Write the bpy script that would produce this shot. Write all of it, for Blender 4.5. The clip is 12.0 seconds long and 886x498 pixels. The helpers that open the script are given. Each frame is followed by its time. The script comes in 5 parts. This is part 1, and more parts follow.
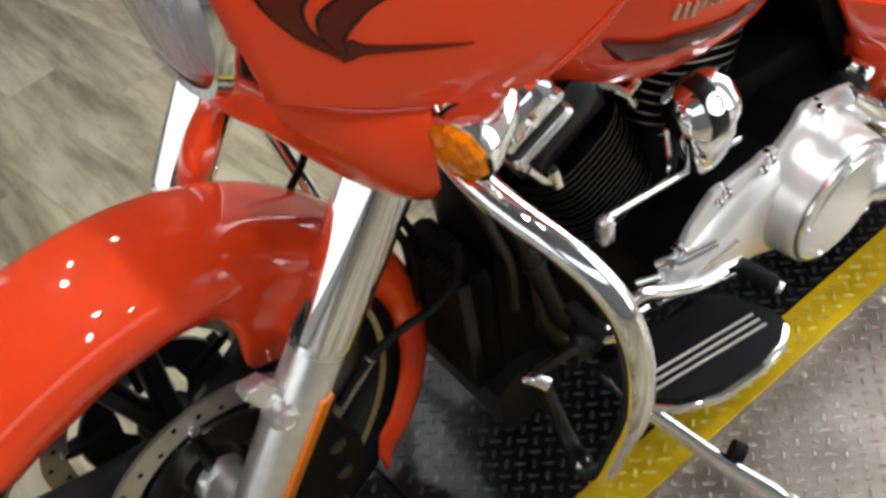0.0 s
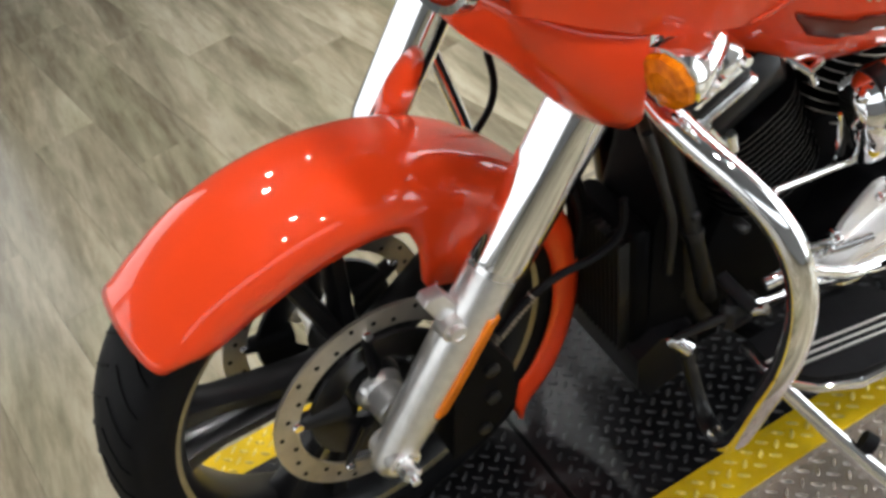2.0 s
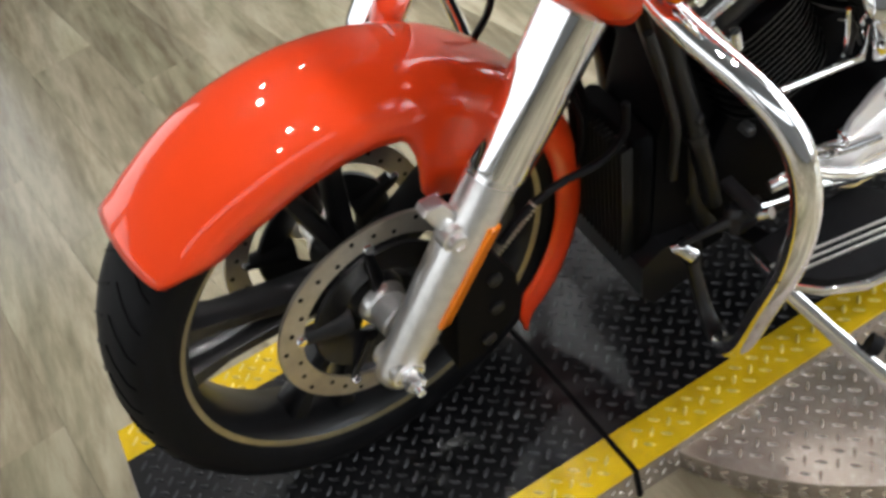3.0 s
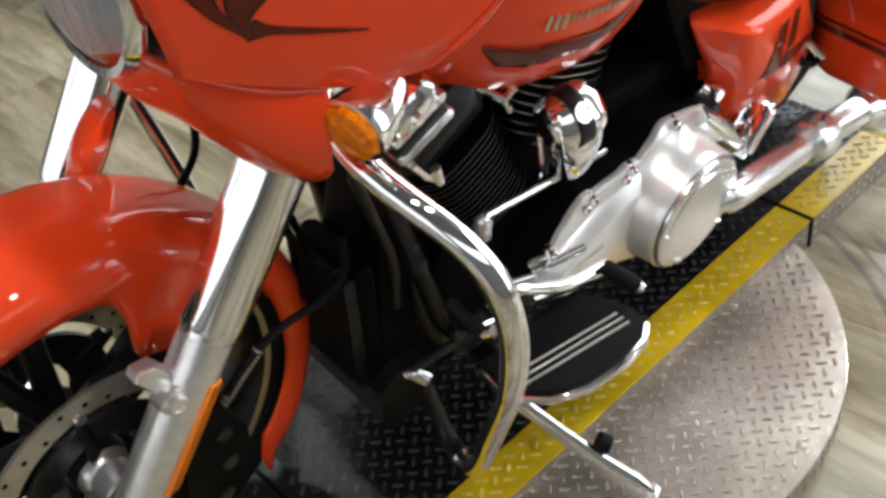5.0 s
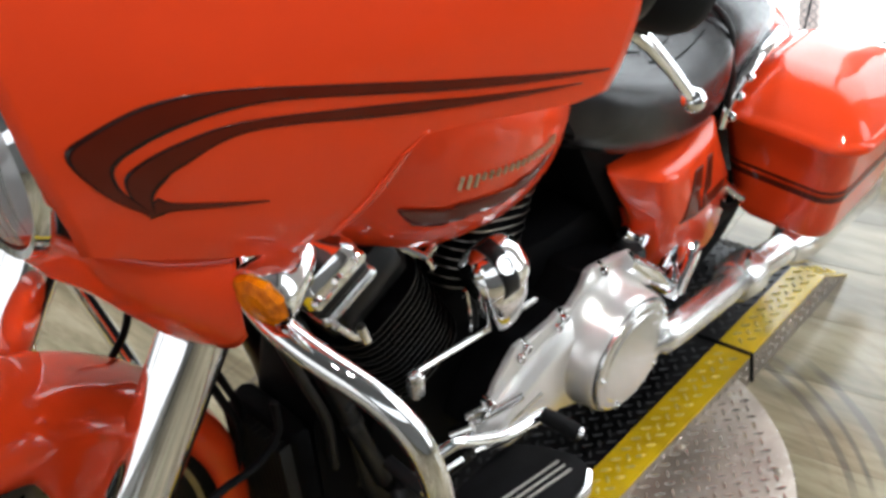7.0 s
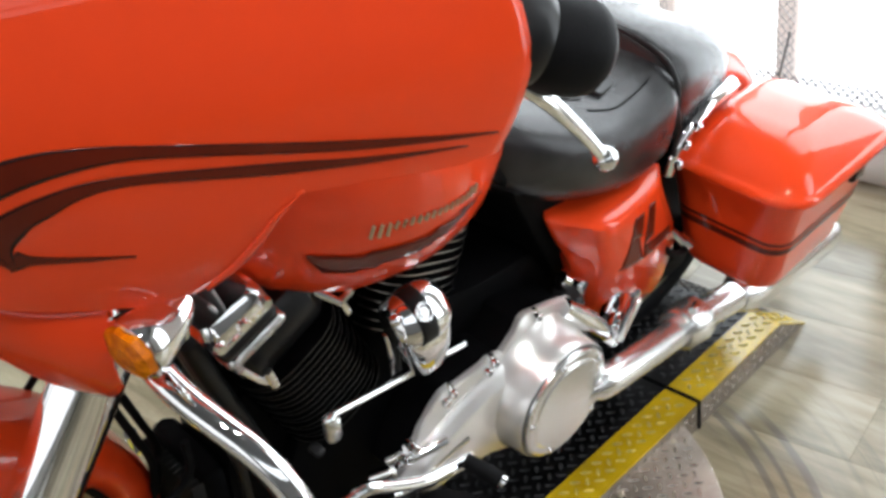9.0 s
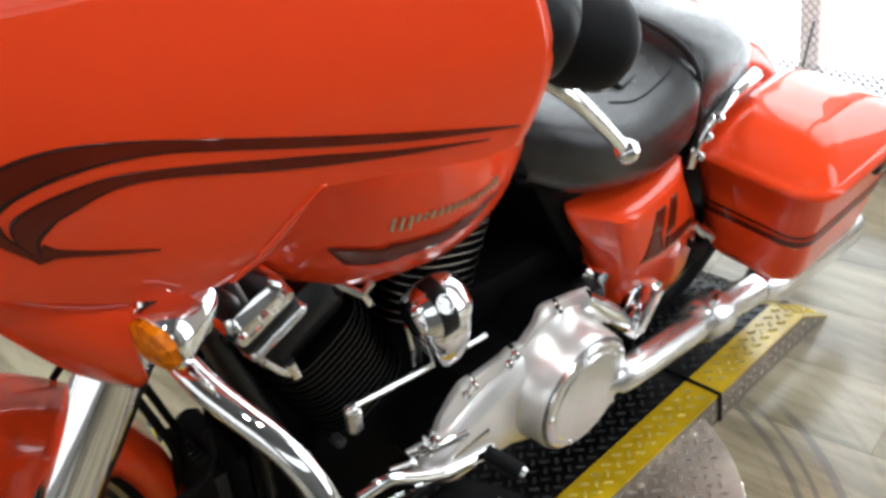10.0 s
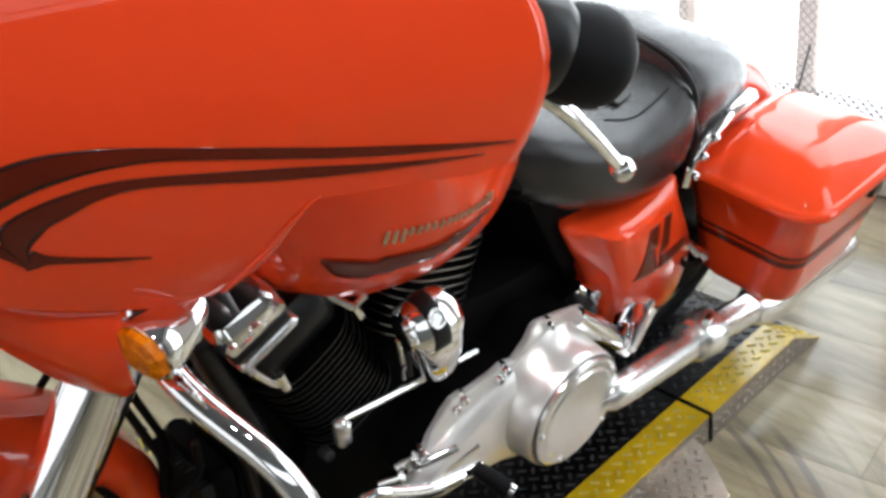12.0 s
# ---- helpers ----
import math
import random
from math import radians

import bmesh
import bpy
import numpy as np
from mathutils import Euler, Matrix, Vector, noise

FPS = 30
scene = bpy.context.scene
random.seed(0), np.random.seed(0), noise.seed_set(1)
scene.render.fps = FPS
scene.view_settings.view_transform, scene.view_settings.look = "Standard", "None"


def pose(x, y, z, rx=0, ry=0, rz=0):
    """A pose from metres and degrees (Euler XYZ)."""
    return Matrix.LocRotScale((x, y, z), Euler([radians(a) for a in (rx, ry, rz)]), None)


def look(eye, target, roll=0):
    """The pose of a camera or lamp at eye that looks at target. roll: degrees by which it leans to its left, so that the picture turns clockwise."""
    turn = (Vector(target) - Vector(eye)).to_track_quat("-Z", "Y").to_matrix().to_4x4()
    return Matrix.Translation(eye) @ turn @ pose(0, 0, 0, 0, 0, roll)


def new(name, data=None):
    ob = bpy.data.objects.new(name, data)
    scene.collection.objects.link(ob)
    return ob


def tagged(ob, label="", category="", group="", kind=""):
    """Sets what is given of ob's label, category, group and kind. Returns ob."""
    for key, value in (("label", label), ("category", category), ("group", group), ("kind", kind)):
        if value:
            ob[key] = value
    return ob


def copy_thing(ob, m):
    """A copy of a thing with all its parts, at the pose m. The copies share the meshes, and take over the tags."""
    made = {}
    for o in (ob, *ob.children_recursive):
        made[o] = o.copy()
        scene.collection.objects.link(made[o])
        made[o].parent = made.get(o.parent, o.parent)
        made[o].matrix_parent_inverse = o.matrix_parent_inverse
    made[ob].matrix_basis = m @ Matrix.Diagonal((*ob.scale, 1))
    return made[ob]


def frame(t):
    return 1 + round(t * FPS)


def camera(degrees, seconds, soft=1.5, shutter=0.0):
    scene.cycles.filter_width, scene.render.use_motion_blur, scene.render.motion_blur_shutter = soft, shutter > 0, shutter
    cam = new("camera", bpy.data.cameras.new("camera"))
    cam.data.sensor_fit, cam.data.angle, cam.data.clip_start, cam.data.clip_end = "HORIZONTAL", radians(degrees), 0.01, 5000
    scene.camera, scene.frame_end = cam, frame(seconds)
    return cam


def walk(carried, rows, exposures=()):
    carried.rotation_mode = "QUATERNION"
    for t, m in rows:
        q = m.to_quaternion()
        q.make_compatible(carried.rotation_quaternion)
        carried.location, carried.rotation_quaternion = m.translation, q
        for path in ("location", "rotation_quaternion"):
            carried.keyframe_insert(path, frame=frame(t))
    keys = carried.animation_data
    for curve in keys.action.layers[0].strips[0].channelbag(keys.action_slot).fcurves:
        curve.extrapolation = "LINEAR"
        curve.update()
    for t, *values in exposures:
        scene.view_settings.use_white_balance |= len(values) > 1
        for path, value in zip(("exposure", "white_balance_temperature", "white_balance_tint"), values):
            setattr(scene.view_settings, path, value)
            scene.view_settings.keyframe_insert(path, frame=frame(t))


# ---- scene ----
cam = camera(48.87, 12.0, soft=3.4)
PATH = [
    (0, (-0.0224, -0.9178, 1.1919), (0.4699, 0.1065, 0.2129), -18.03),
    (0.5, (-0.0882, -0.9574, 1.2285), (0.3527, 0.1369, 0.3022), -17.32),
    (1, (-0.1197, -0.9638, 1.2085), (0.3232, 0.1550, 0.3129), -16.32),
    (1.5, (-0.1385, -0.9671, 1.1973), (0.2856, 0.1450, 0.2843), -14.40),
    (2, (-0.1530, -0.9817, 1.1969), (0.2187, 0.1428, 0.2765), -15.64),
    (2.5, (-0.1542, -0.9886, 1.1889), (0.1635, 0.1024, 0.2098), -17.50),
    (2.7, (-0.1538, -0.9876, 1.1815), (0.1470, 0.0931, 0.1856), -18.34),
    (4.3, (-0.0921, -0.9603, 1.1724), (0.3323, 0.0560, 0.1541), -16.01),
    (4.5, (-0.0965, -0.9642, 1.1834), (0.3786, 0.0445, 0.1800), -14.76),
    (5, (-0.0800, -0.9697, 1.1956), (0.5888, -0.0426, 0.2244), -10.93),
    (5.5, (-0.0745, -0.9694, 1.1930), (0.7441, -0.1567, 0.2342), -8.49),
    (6, (-0.0914, -0.9794, 1.2075), (0.7793, -0.1594, 0.3022), -9.19),
    (6.5, (-0.0804, -0.9927, 1.2023), (0.7698, -0.0806, 0.3685), -10.25),
    (6.7, (-0.0711, -1.0020, 1.2021), (0.7529, -0.0429, 0.3950), -11.95),
    (8.3, (0.0312, -1.0666, 1.2232), (0.8328, -0.0640, 0.4472), -9.69),
    (8.5, (0.0363, -1.0713, 1.2215), (0.8525, -0.0793, 0.4471), -9.43),
    (9, (0.0407, -1.0794, 1.2171), (0.8608, -0.0888, 0.4450), -9.60),
    (9.5, (0.0352, -1.0826, 1.2135), (0.8448, -0.0831, 0.4416), -9.70),
    (10, (0.0397, -1.0795, 1.2212), (0.8309, -0.0724, 0.4405), -10.24),
    (10.5, (0.0424, -1.0741, 1.2247), (0.8382, -0.0653, 0.4507), -9.13),
    (11, (0.0356, -1.0704, 1.2187), (0.8163, -0.0468, 0.4488), -8.56),
    (11.5, (0.0392, -1.0773, 1.2194), (0.8445, -0.0628, 0.4629), -8.73),
    (12, (0.0423, -1.0769, 1.2192), (0.8503, -0.0702, 0.4552), -8.76),
]
walk(cam, [(t, look(eye, target, roll)) for t, eye, target, roll in PATH], [(0, -0.08), (1.5, 0.02), (2.5, 0.1), (5, -0.2), (6.5, -0.24), (9, -0.26), (12, -0.3)])

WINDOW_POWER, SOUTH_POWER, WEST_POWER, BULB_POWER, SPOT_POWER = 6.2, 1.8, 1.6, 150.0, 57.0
SPOTS = [(0.24, 1.62), (0.05, 0.93), (0.88, 1.82), (0.22, -0.62), (1.2, 0.35), (1.9, 2.0), (0.05, -1.55), (0.75, -1.6)]

from mathutils.bvhtree import BVHTree

# ---- light ----
world = bpy.data.worlds.new("world")
scene.world = world
world.use_nodes = True
wn = world.node_tree.nodes
sky = wn.new("ShaderNodeTexSky")
sky.sky_type = "NISHITA"
sky.sun_disc = False
sky.sun_elevation = radians(35)
sky.sun_rotation = radians(60)
wn["Background"].inputs["Strength"].default_value = 0.1
world.node_tree.links.new(sky.outputs["Color"], wn["Background"].inputs["Color"])


# ---- materials ----
def mat(name, color, rough=0.5, metal=0.0, coat=0.0, spec=0.5):
    m = bpy.data.materials.new(name)
    m.use_nodes = True
    p = m.node_tree.nodes["Principled BSDF"]
    p.inputs["Base Color"].default_value = (*color, 1)
    p.inputs["Roughness"].default_value = rough
    p.inputs["Metallic"].default_value = metal
    p.inputs["Coat Weight"].default_value = coat
    p.inputs["Coat Roughness"].default_value = 0.02
    p.inputs["Specular IOR Level"].default_value = spec
    return m


def node(m, kind, **values):
    n = m.node_tree.nodes.new(kind)
    for key, v in values.items():
        n.inputs[key].default_value = v
    return n


def link(m, a, b):
    m.node_tree.links.new(a, b)


def shader(m):
    return m.node_tree.nodes["Principled BSDF"]


def coords(m, scale=(1, 1, 1), rot=0.0):
    c = m.node_tree.nodes.new("ShaderNodeTexCoord")
    mp = m.node_tree.nodes.new("ShaderNodeMapping")
    mp.inputs["Scale"].default_value = scale
    mp.inputs["Rotation"].default_value = (0, 0, rot)
    link(m, c.outputs["Object"], mp.inputs["Vector"])
    return mp.outputs["Vector"]


def noise_ramp(m, vec, scale, stops, detail=5.0, rough=0.6, distortion=0.0):
    n = node(m, "ShaderNodeTexNoise", Scale=scale, Detail=detail, Roughness=rough, Distortion=distortion)
    link(m, vec, n.inputs["Vector"])
    r = m.node_tree.nodes.new("ShaderNodeValToRGB")
    el = r.color_ramp.elements
    while len(el) < len(stops):
        el.new(0.5)
    for e, (p, c) in zip(el, stops):
        e.position, e.color = p, (*c, 1)
    link(m, n.outputs["Fac"], r.inputs["Fac"])
    return n, r


def mix(m, fac, a, b, blend="MIX"):
    x = m.node_tree.nodes.new("ShaderNodeMix")
    x.data_type, x.blend_type = "RGBA", blend
    for src, i in ((fac, 0), (a, 6), (b, 7)):
        if isinstance(src, (float, int)):
            x.inputs[i].default_value = src
        elif isinstance(src, tuple):
            x.inputs[i].default_value = (*src, 1)
        else:
            link(m, src, x.inputs[i])
    return x.outputs[2]


def wear(m, scale=30.0, amount=0.15, bump=0.0, rough_span=0.1, vec=None, fine=180.0):
    """Two scales of variation on a plain material: colour, roughness and fine relief."""
    p = shader(m)
    vec = vec or coords(m)
    base = tuple(p.inputs["Base Color"].default_value)[:3]
    lo = tuple(c * (1 - amount) for c in base)
    hi = tuple(min(1, c * (1 + amount)) for c in base)
    n, r = noise_ramp(m, vec, scale, [(0.3, lo), (0.7, hi)])
    link(m, r.outputs["Color"], p.inputs["Base Color"])
    mr = node(m, "ShaderNodeMapRange")
    rv = p.inputs["Roughness"].default_value
    mr.inputs["To Min"].default_value = max(0.0, rv - rough_span)
    mr.inputs["To Max"].default_value = min(1.0, rv + rough_span)
    link(m, n.outputs["Fac"], mr.inputs["Value"])
    link(m, mr.outputs["Result"], p.inputs["Roughness"])
    if bump:
        f = node(m, "ShaderNodeTexNoise", Scale=fine, Detail=4.0)
        link(m, vec, f.inputs["Vector"])
        b = node(m, "ShaderNodeBump", Strength=bump, Distance=0.002)
        link(m, f.outputs["Fac"], b.inputs["Height"])
        link(m, b.outputs["Normal"], p.inputs["Normal"])
    return m


# orange-red pearl paint under clear coat
PAINT = wear(mat("orange_red_paint", (0.88, 0.064, 0.012), 0.36, 0.0, 1.0, 0.05), 3.0, 0.06, 0.0, 0.04)
shader(PAINT).inputs["Coat Roughness"].default_value = 0.025
PAINT_DARK = wear(mat("dark_maroon_paint", (0.115, 0.010, 0.003), 0.35, 0.0, 0.6, 0.1), 12.0, 0.15, 0.0, 0.04)
PAINT_LINE = mat("near_black_paint", (0.018, 0.003, 0.002), 0.35, 0.0, 0.5, 0.1)
CHROME = wear(mat("chrome", (0.94, 0.94, 0.95), 0.03, 1.0), 40.0, 0.03, 0.0, 0.02)
POLISHED = wear(mat("polished_aluminium", (0.93, 0.93, 0.93), 0.24, 0.92), 30.0, 0.03, 0.0, 0.05)
SILVER = wear(mat("satin_silver_cover", (0.90, 0.89, 0.87), 0.25, 0.58), 30.0, 0.04, 0.0, 0.03)
BOWL = mat("bright_lamp_bowl", (0.92, 0.92, 0.93), 0.22, 0.25)
ALUMINIUM = wear(mat("cast_aluminium", (0.88, 0.87, 0.86), 0.32, 0.9), 60.0, 0.08, 0.08, 0.06, fine=300.0)
MACHINED = mat("machined_edge", (0.62, 0.60, 0.56), 0.32, 1.0)
LIP = wear(mat("rim_lip", (0.42, 0.37, 0.24), 0.35, 0.8), 40.0, 0.15)
BLACK = wear(mat("black_wrinkle_coat", (0.003, 0.003, 0.0035), 0.58, spec=0.06), 60.0, 0.3, 0.12, 0.1, fine=500.0)
BLACK_GLOSS = wear(mat("gloss_black", (0.007, 0.007, 0.008), 0.36, 0.0, 0.08, 0.35), 30.0, 0.2, 0.0, 0.05)
RUBBER = wear(mat("rubber", (0.006, 0.006, 0.007), 0.60, spec=0.12), 50.0, 0.3, 0.15, 0.1, fine=350.0)
LEATHER = wear(mat("seat_vinyl", (0.020, 0.020, 0.022), 0.25), 14.0, 0.2, 0.25, 0.08, fine=420.0)
DISC = wear(mat("brake_disc_steel", (0.55, 0.50, 0.42), 0.36, 0.85), 25.0, 0.2, 0.05, 0.08)
SCRIPT = wear(mat("gold_script", (0.62, 0.55, 0.38), 0.30, 0.8), 80.0, 0.1)
SATIN_BLACK = wear(mat("satin_black", (0.009, 0.009, 0.0095), 0.38, spec=0.35), 40.0, 0.25, 0.0, 0.08)
GREY = mat("dark_grey_plate", (0.05, 0.05, 0.052), 0.35, 0.6)

AMBER = wear(mat("amber_lens", (1.0, 0.19, 0.001), 0.10, 0.0, 0.3, 0.3), 120.0, 0.45, 0.0, 0.05)
REFLECTOR = wear(mat("amber_reflector", (0.85, 0.22, 0.01), 0.2, 0.0, 0.5), 400.0, 0.15)
GLASS = mat("headlamp_glass", (0.97, 0.98, 0.98), 0.02)
shader(GLASS).inputs["Transmission Weight"].default_value = 1.0
REDLENS = mat("red_lens", (0.55, 0.02, 0.02), 0.12, 0.0, 0.5)


# distressed pale vinyl planks: cream, grey and green-brown streaks along the board
def plank_material():
    m = mat("distressed_vinyl_plank", (0.5, 0.45, 0.35), 0.34)
    p = shader(m)
    g = m.node_tree.nodes.new("ShaderNodeNewGeometry")
    info = m.node_tree.nodes.new("ShaderNodeObjectInfo")
    mp = m.node_tree.nodes.new("ShaderNodeMapping")
    mp.inputs["Rotation"].default_value = (0, 0, radians(-PLANK_TURN))
    mp.inputs["Scale"].default_value = (1.0, 0.13, 1.0)
    link(m, g.outputs["Position"], mp.inputs["Vector"])
    add = m.node_tree.nodes.new("ShaderNodeVectorMath")
    add.operation = "MULTIPLY_ADD"
    comb = m.node_tree.nodes.new("ShaderNodeCombineXYZ")
    for i in range(3):
        link(m, info.outputs["Random"], comb.inputs[i])
    add.inputs[1].default_value = (7, 11, 5)
    link(m, comb.outputs["Vector"], add.inputs[0])
    link(m, mp.outputs["Vector"], add.inputs[2])
    vec = add.outputs["Vector"]
    n1, r1 = noise_ramp(m, vec, 5.5, [(0.28, (0.135, 0.115, 0.082)), (0.44, (0.255, 0.225, 0.162)), (0.56, (0.37, 0.332, 0.248)), (0.72, (0.50, 0.455, 0.36))], 7.0, 0.66, 0.35)
    n2, r2 = noise_ramp(m, vec, 26.0, [(0.40, (0.55, 0.52, 0.46)), (0.56, (1, 1, 1))], 6.0, 0.7, 0.3)
    n3, r3 = noise_ramp(m, vec, 2.2, [(0.36, (0.84, 0.87, 0.76)), (0.50, (0.95, 0.94, 0.90)), (0.64, (1.0, 0.97, 0.88))], 2.0)
    c = mix(m, 0.55, r1.outputs["Color"], r2.outputs["Color"], "MULTIPLY")
    c = mix(m, 0.8, c, r3.outputs["Color"], "MULTIPLY")
    tone = node(m, "ShaderNodeMapRange")
    tone.inputs["To Min"].default_value, tone.inputs["To Max"].default_value = 0.93, 1.06
    link(m, info.outputs["Random"], tone.inputs["Value"])
    c = mix(m, 1.0, c, tone.outputs["Result"], "MULTIPLY")
    # curved tyre scuffs beside the turntable
    flat = node(m, "ShaderNodeVectorMath")
    flat.operation = "MULTIPLY_ADD"
    flat.inputs[1].default_value, flat.inputs[2].default_value = (1, 1, 0), (-0.722, 0.098, 0)
    link(m, g.outputs["Position"], flat.inputs[0])
    far = node(m, "ShaderNodeVectorMath")
    far.operation = "LENGTH"
    link(m, flat.outputs["Vector"], far.inputs[0])
    scaled = node(m, "ShaderNodeVectorMath")
    scaled.operation = "SCALE"
    scaled.inputs["Scale"].default_value = 1.6
    link(m, flat.outputs["Vector"], scaled.inputs[0])
    arcs = node(m, "ShaderNodeTexNoise", Scale=42.0, Detail=3.0)
    arcs.noise_dimensions = "1D"
    link(m, far.outputs["Value"], arcs.inputs["W"])
    patch, pr = noise_ramp(m, scaled.outputs["Vector"], 1.7, [(0.44, (0, 0, 0)), (0.58, (1, 1, 1))], 1.0)
    band = m.node_tree.nodes.new("ShaderNodeValToRGB")
    while len(band.color_ramp.elements) < 6:
        band.color_ramp.elements.new(0.5)
    for e, (q, k) in zip(band.color_ramp.elements, ((0.53, 0), (0.58, 1), (0.66, 1), (0.70, 0.15), (0.77, 0.8), (0.80, 0))):
        e.position, e.color = q, (k, k, k, 1)
    link(m, far.outputs["Value"], band.inputs["Fac"])
    line = m.node_tree.nodes.new("ShaderNodeValToRGB")
    line.color_ramp.elements[0].position, line.color_ramp.elements[1].position = 0.48, 0.60
    link(m, arcs.outputs["Fac"], line.inputs["Fac"])
    s1 = mix(m, 1.0, band.outputs["Color"], line.outputs["Color"], "MULTIPLY")
    s1 = mix(m, 1.0, s1, pr.outputs["Color"], "MULTIPLY")
    c = mix(m, mix(m, 1.0, s1, (0.55, 0.55, 0.55), "MULTIPLY"), c, (0.07, 0.07, 0.072))
    link(m, c, p.inputs["Base Color"])
    mr = node(m, "ShaderNodeMapRange")
    mr.inputs["To Min"].default_value, mr.inputs["To Max"].default_value = 0.10, 0.26
    link(m, n1.outputs["Fac"], mr.inputs["Value"])
    link(m, mr.outputs["Result"], p.inputs["Roughness"])
    b = node(m, "ShaderNodeBump", Strength=0.12, Distance=0.002)
    link(m, n2.outputs["Fac"], b.inputs["Height"])
    link(m, b.outputs["Normal"], p.inputs["Normal"])
    return m


PLANK_TURN = 8.0
PLANK = plank_material()
GROOVE = mat("plank_groove", (0.30, 0.27, 0.20), 0.7)


def plate_material(name, color, rough, metal, scuff, scuff_amount):
    """Chequer plate: paint or bare steel, with bare scuffed patches and grime."""
    m = mat(name, color, rough, metal)
    p = shader(m)
    vec = coords(m)
    n1, r1 = noise_ramp(m, vec, 9.0, [(0.35, tuple(c * 0.72 for c in color)), (0.68, tuple(min(1, c * 1.12) for c in color))], 6.0)
    n2, r2 = noise_ramp(m, vec, 55.0, [(0.62 - scuff_amount, (0, 0, 0)), (0.66, (1, 1, 1))], 5.0, 0.7)
    c = mix(m, r2.outputs["Color"], r1.outputs["Color"], scuff)
    c2 = mix(m, 0.35, r1.outputs["Color"], c)
    link(m, c2, p.inputs["Base Color"])
    mr = node(m, "ShaderNodeMapRange")
    mr.inputs["To Min"].default_value, mr.inputs["To Max"].default_value = max(0, rough - 0.05), rough + 0.07
    link(m, n1.outputs["Fac"], mr.inputs["Value"])
    link(m, mr.outputs["Result"], p.inputs["Roughness"])
    b = node(m, "ShaderNodeBump", Strength=0.06, Distance=0.001)
    link(m, n2.outputs["Fac"], b.inputs["Height"])
    link(m, b.outputs["Normal"], p.inputs["Normal"])
    return m


STEEL = plate_material("bare_chequer_plate", (0.40, 0.345, 0.295), 0.38, 0.8, (0.62, 0.60, 0.56), 0.1)
YELLOW = plate_material("yellow_painted_plate", (0.70, 0.47, 0.012), 0.22, 0.0, (0.50, 0.36, 0.05), 0.1)
shader(YELLOW).inputs["Specular IOR Level"].default_value = 0.5
BLACKPLATE = plate_material("black_painted_plate", (0.005, 0.005, 0.006), 0.36, 0.0, (0.022, 0.022, 0.022), 0.07)
shader(BLACKPLATE).inputs["Specular IOR Level"].default_value = 0.35
shader(YELLOW).inputs["Coat Weight"].default_value = 0.6
shader(YELLOW).inputs["Coat Roughness"].default_value = 0.16
STEEL_LUG = mat("worn_steel_lug", (0.66, 0.60, 0.54), 0.27, 0.85)
YELLOW_LUG = wear(mat("worn_yellow_lug", (0.74, 0.58, 0.13), 0.26, 0.2), 60.0, 0.3)
BLACK_LUG = wear(mat("worn_black_lug", (0.055, 0.055, 0.06), 0.30, 0.6), 60.0, 0.5)
WALL = wear(mat("grey_wall_paint", (0.22, 0.22, 0.218), 0.6), 4.0, 0.05, 0.05, 0.05)
CEIL = wear(mat("grey_ceiling_deck", (0.12, 0.12, 0.12), 0.8), 6.0, 0.05, 0.1, 0.05)
WHITEWALL = wear(mat("white_wall_paint", (0.80, 0.79, 0.77), 0.55), 5.0, 0.04, 0.05, 0.05)
FRAME = wear(mat("pale_window_frame", (0.75, 0.74, 0.72), 0.45), 12.0, 0.06)
# pale colour and transmission stand in for window glare over solid beige posts
POST_GLARE = wear(mat("glare_washed_post", (0.80, 0.72, 0.68), 0.5), 20.0, 0.08)
shader(POST_GLARE).inputs["Transmission Weight"].default_value = 0.35
shader(POST_GLARE).inputs["IOR"].default_value = 1.05
WIRE = wear(mat("grey_wire_mesh", (0.22, 0.22, 0.24), 0.5, 0.4), 50.0, 0.2)


def glow(name, color, strength):
    m = bpy.data.materials.new(name)
    m.use_nodes = True
    t = m.node_tree
    t.nodes.remove(t.nodes["Principled BSDF"])
    e = t.nodes.new("ShaderNodeEmission")
    e.inputs["Color"].default_value, e.inputs["Strength"].default_value = (*color, 1), strength
    t.links.new(e.outputs["Emission"], t.nodes["Material Output"].inputs["Surface"])
    return m


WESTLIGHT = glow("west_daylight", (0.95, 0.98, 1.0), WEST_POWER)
SOUTHLIGHT = glow("soft_daylight", (0.90, 0.96, 1.0), SOUTH_POWER)
DAYLIGHT = glow("bright_daylight", (0.88, 0.95, 1.0), WINDOW_POWER)
BULB = glow("spot_bulb", (1.0, 0.98, 0.97), BULB_POWER)


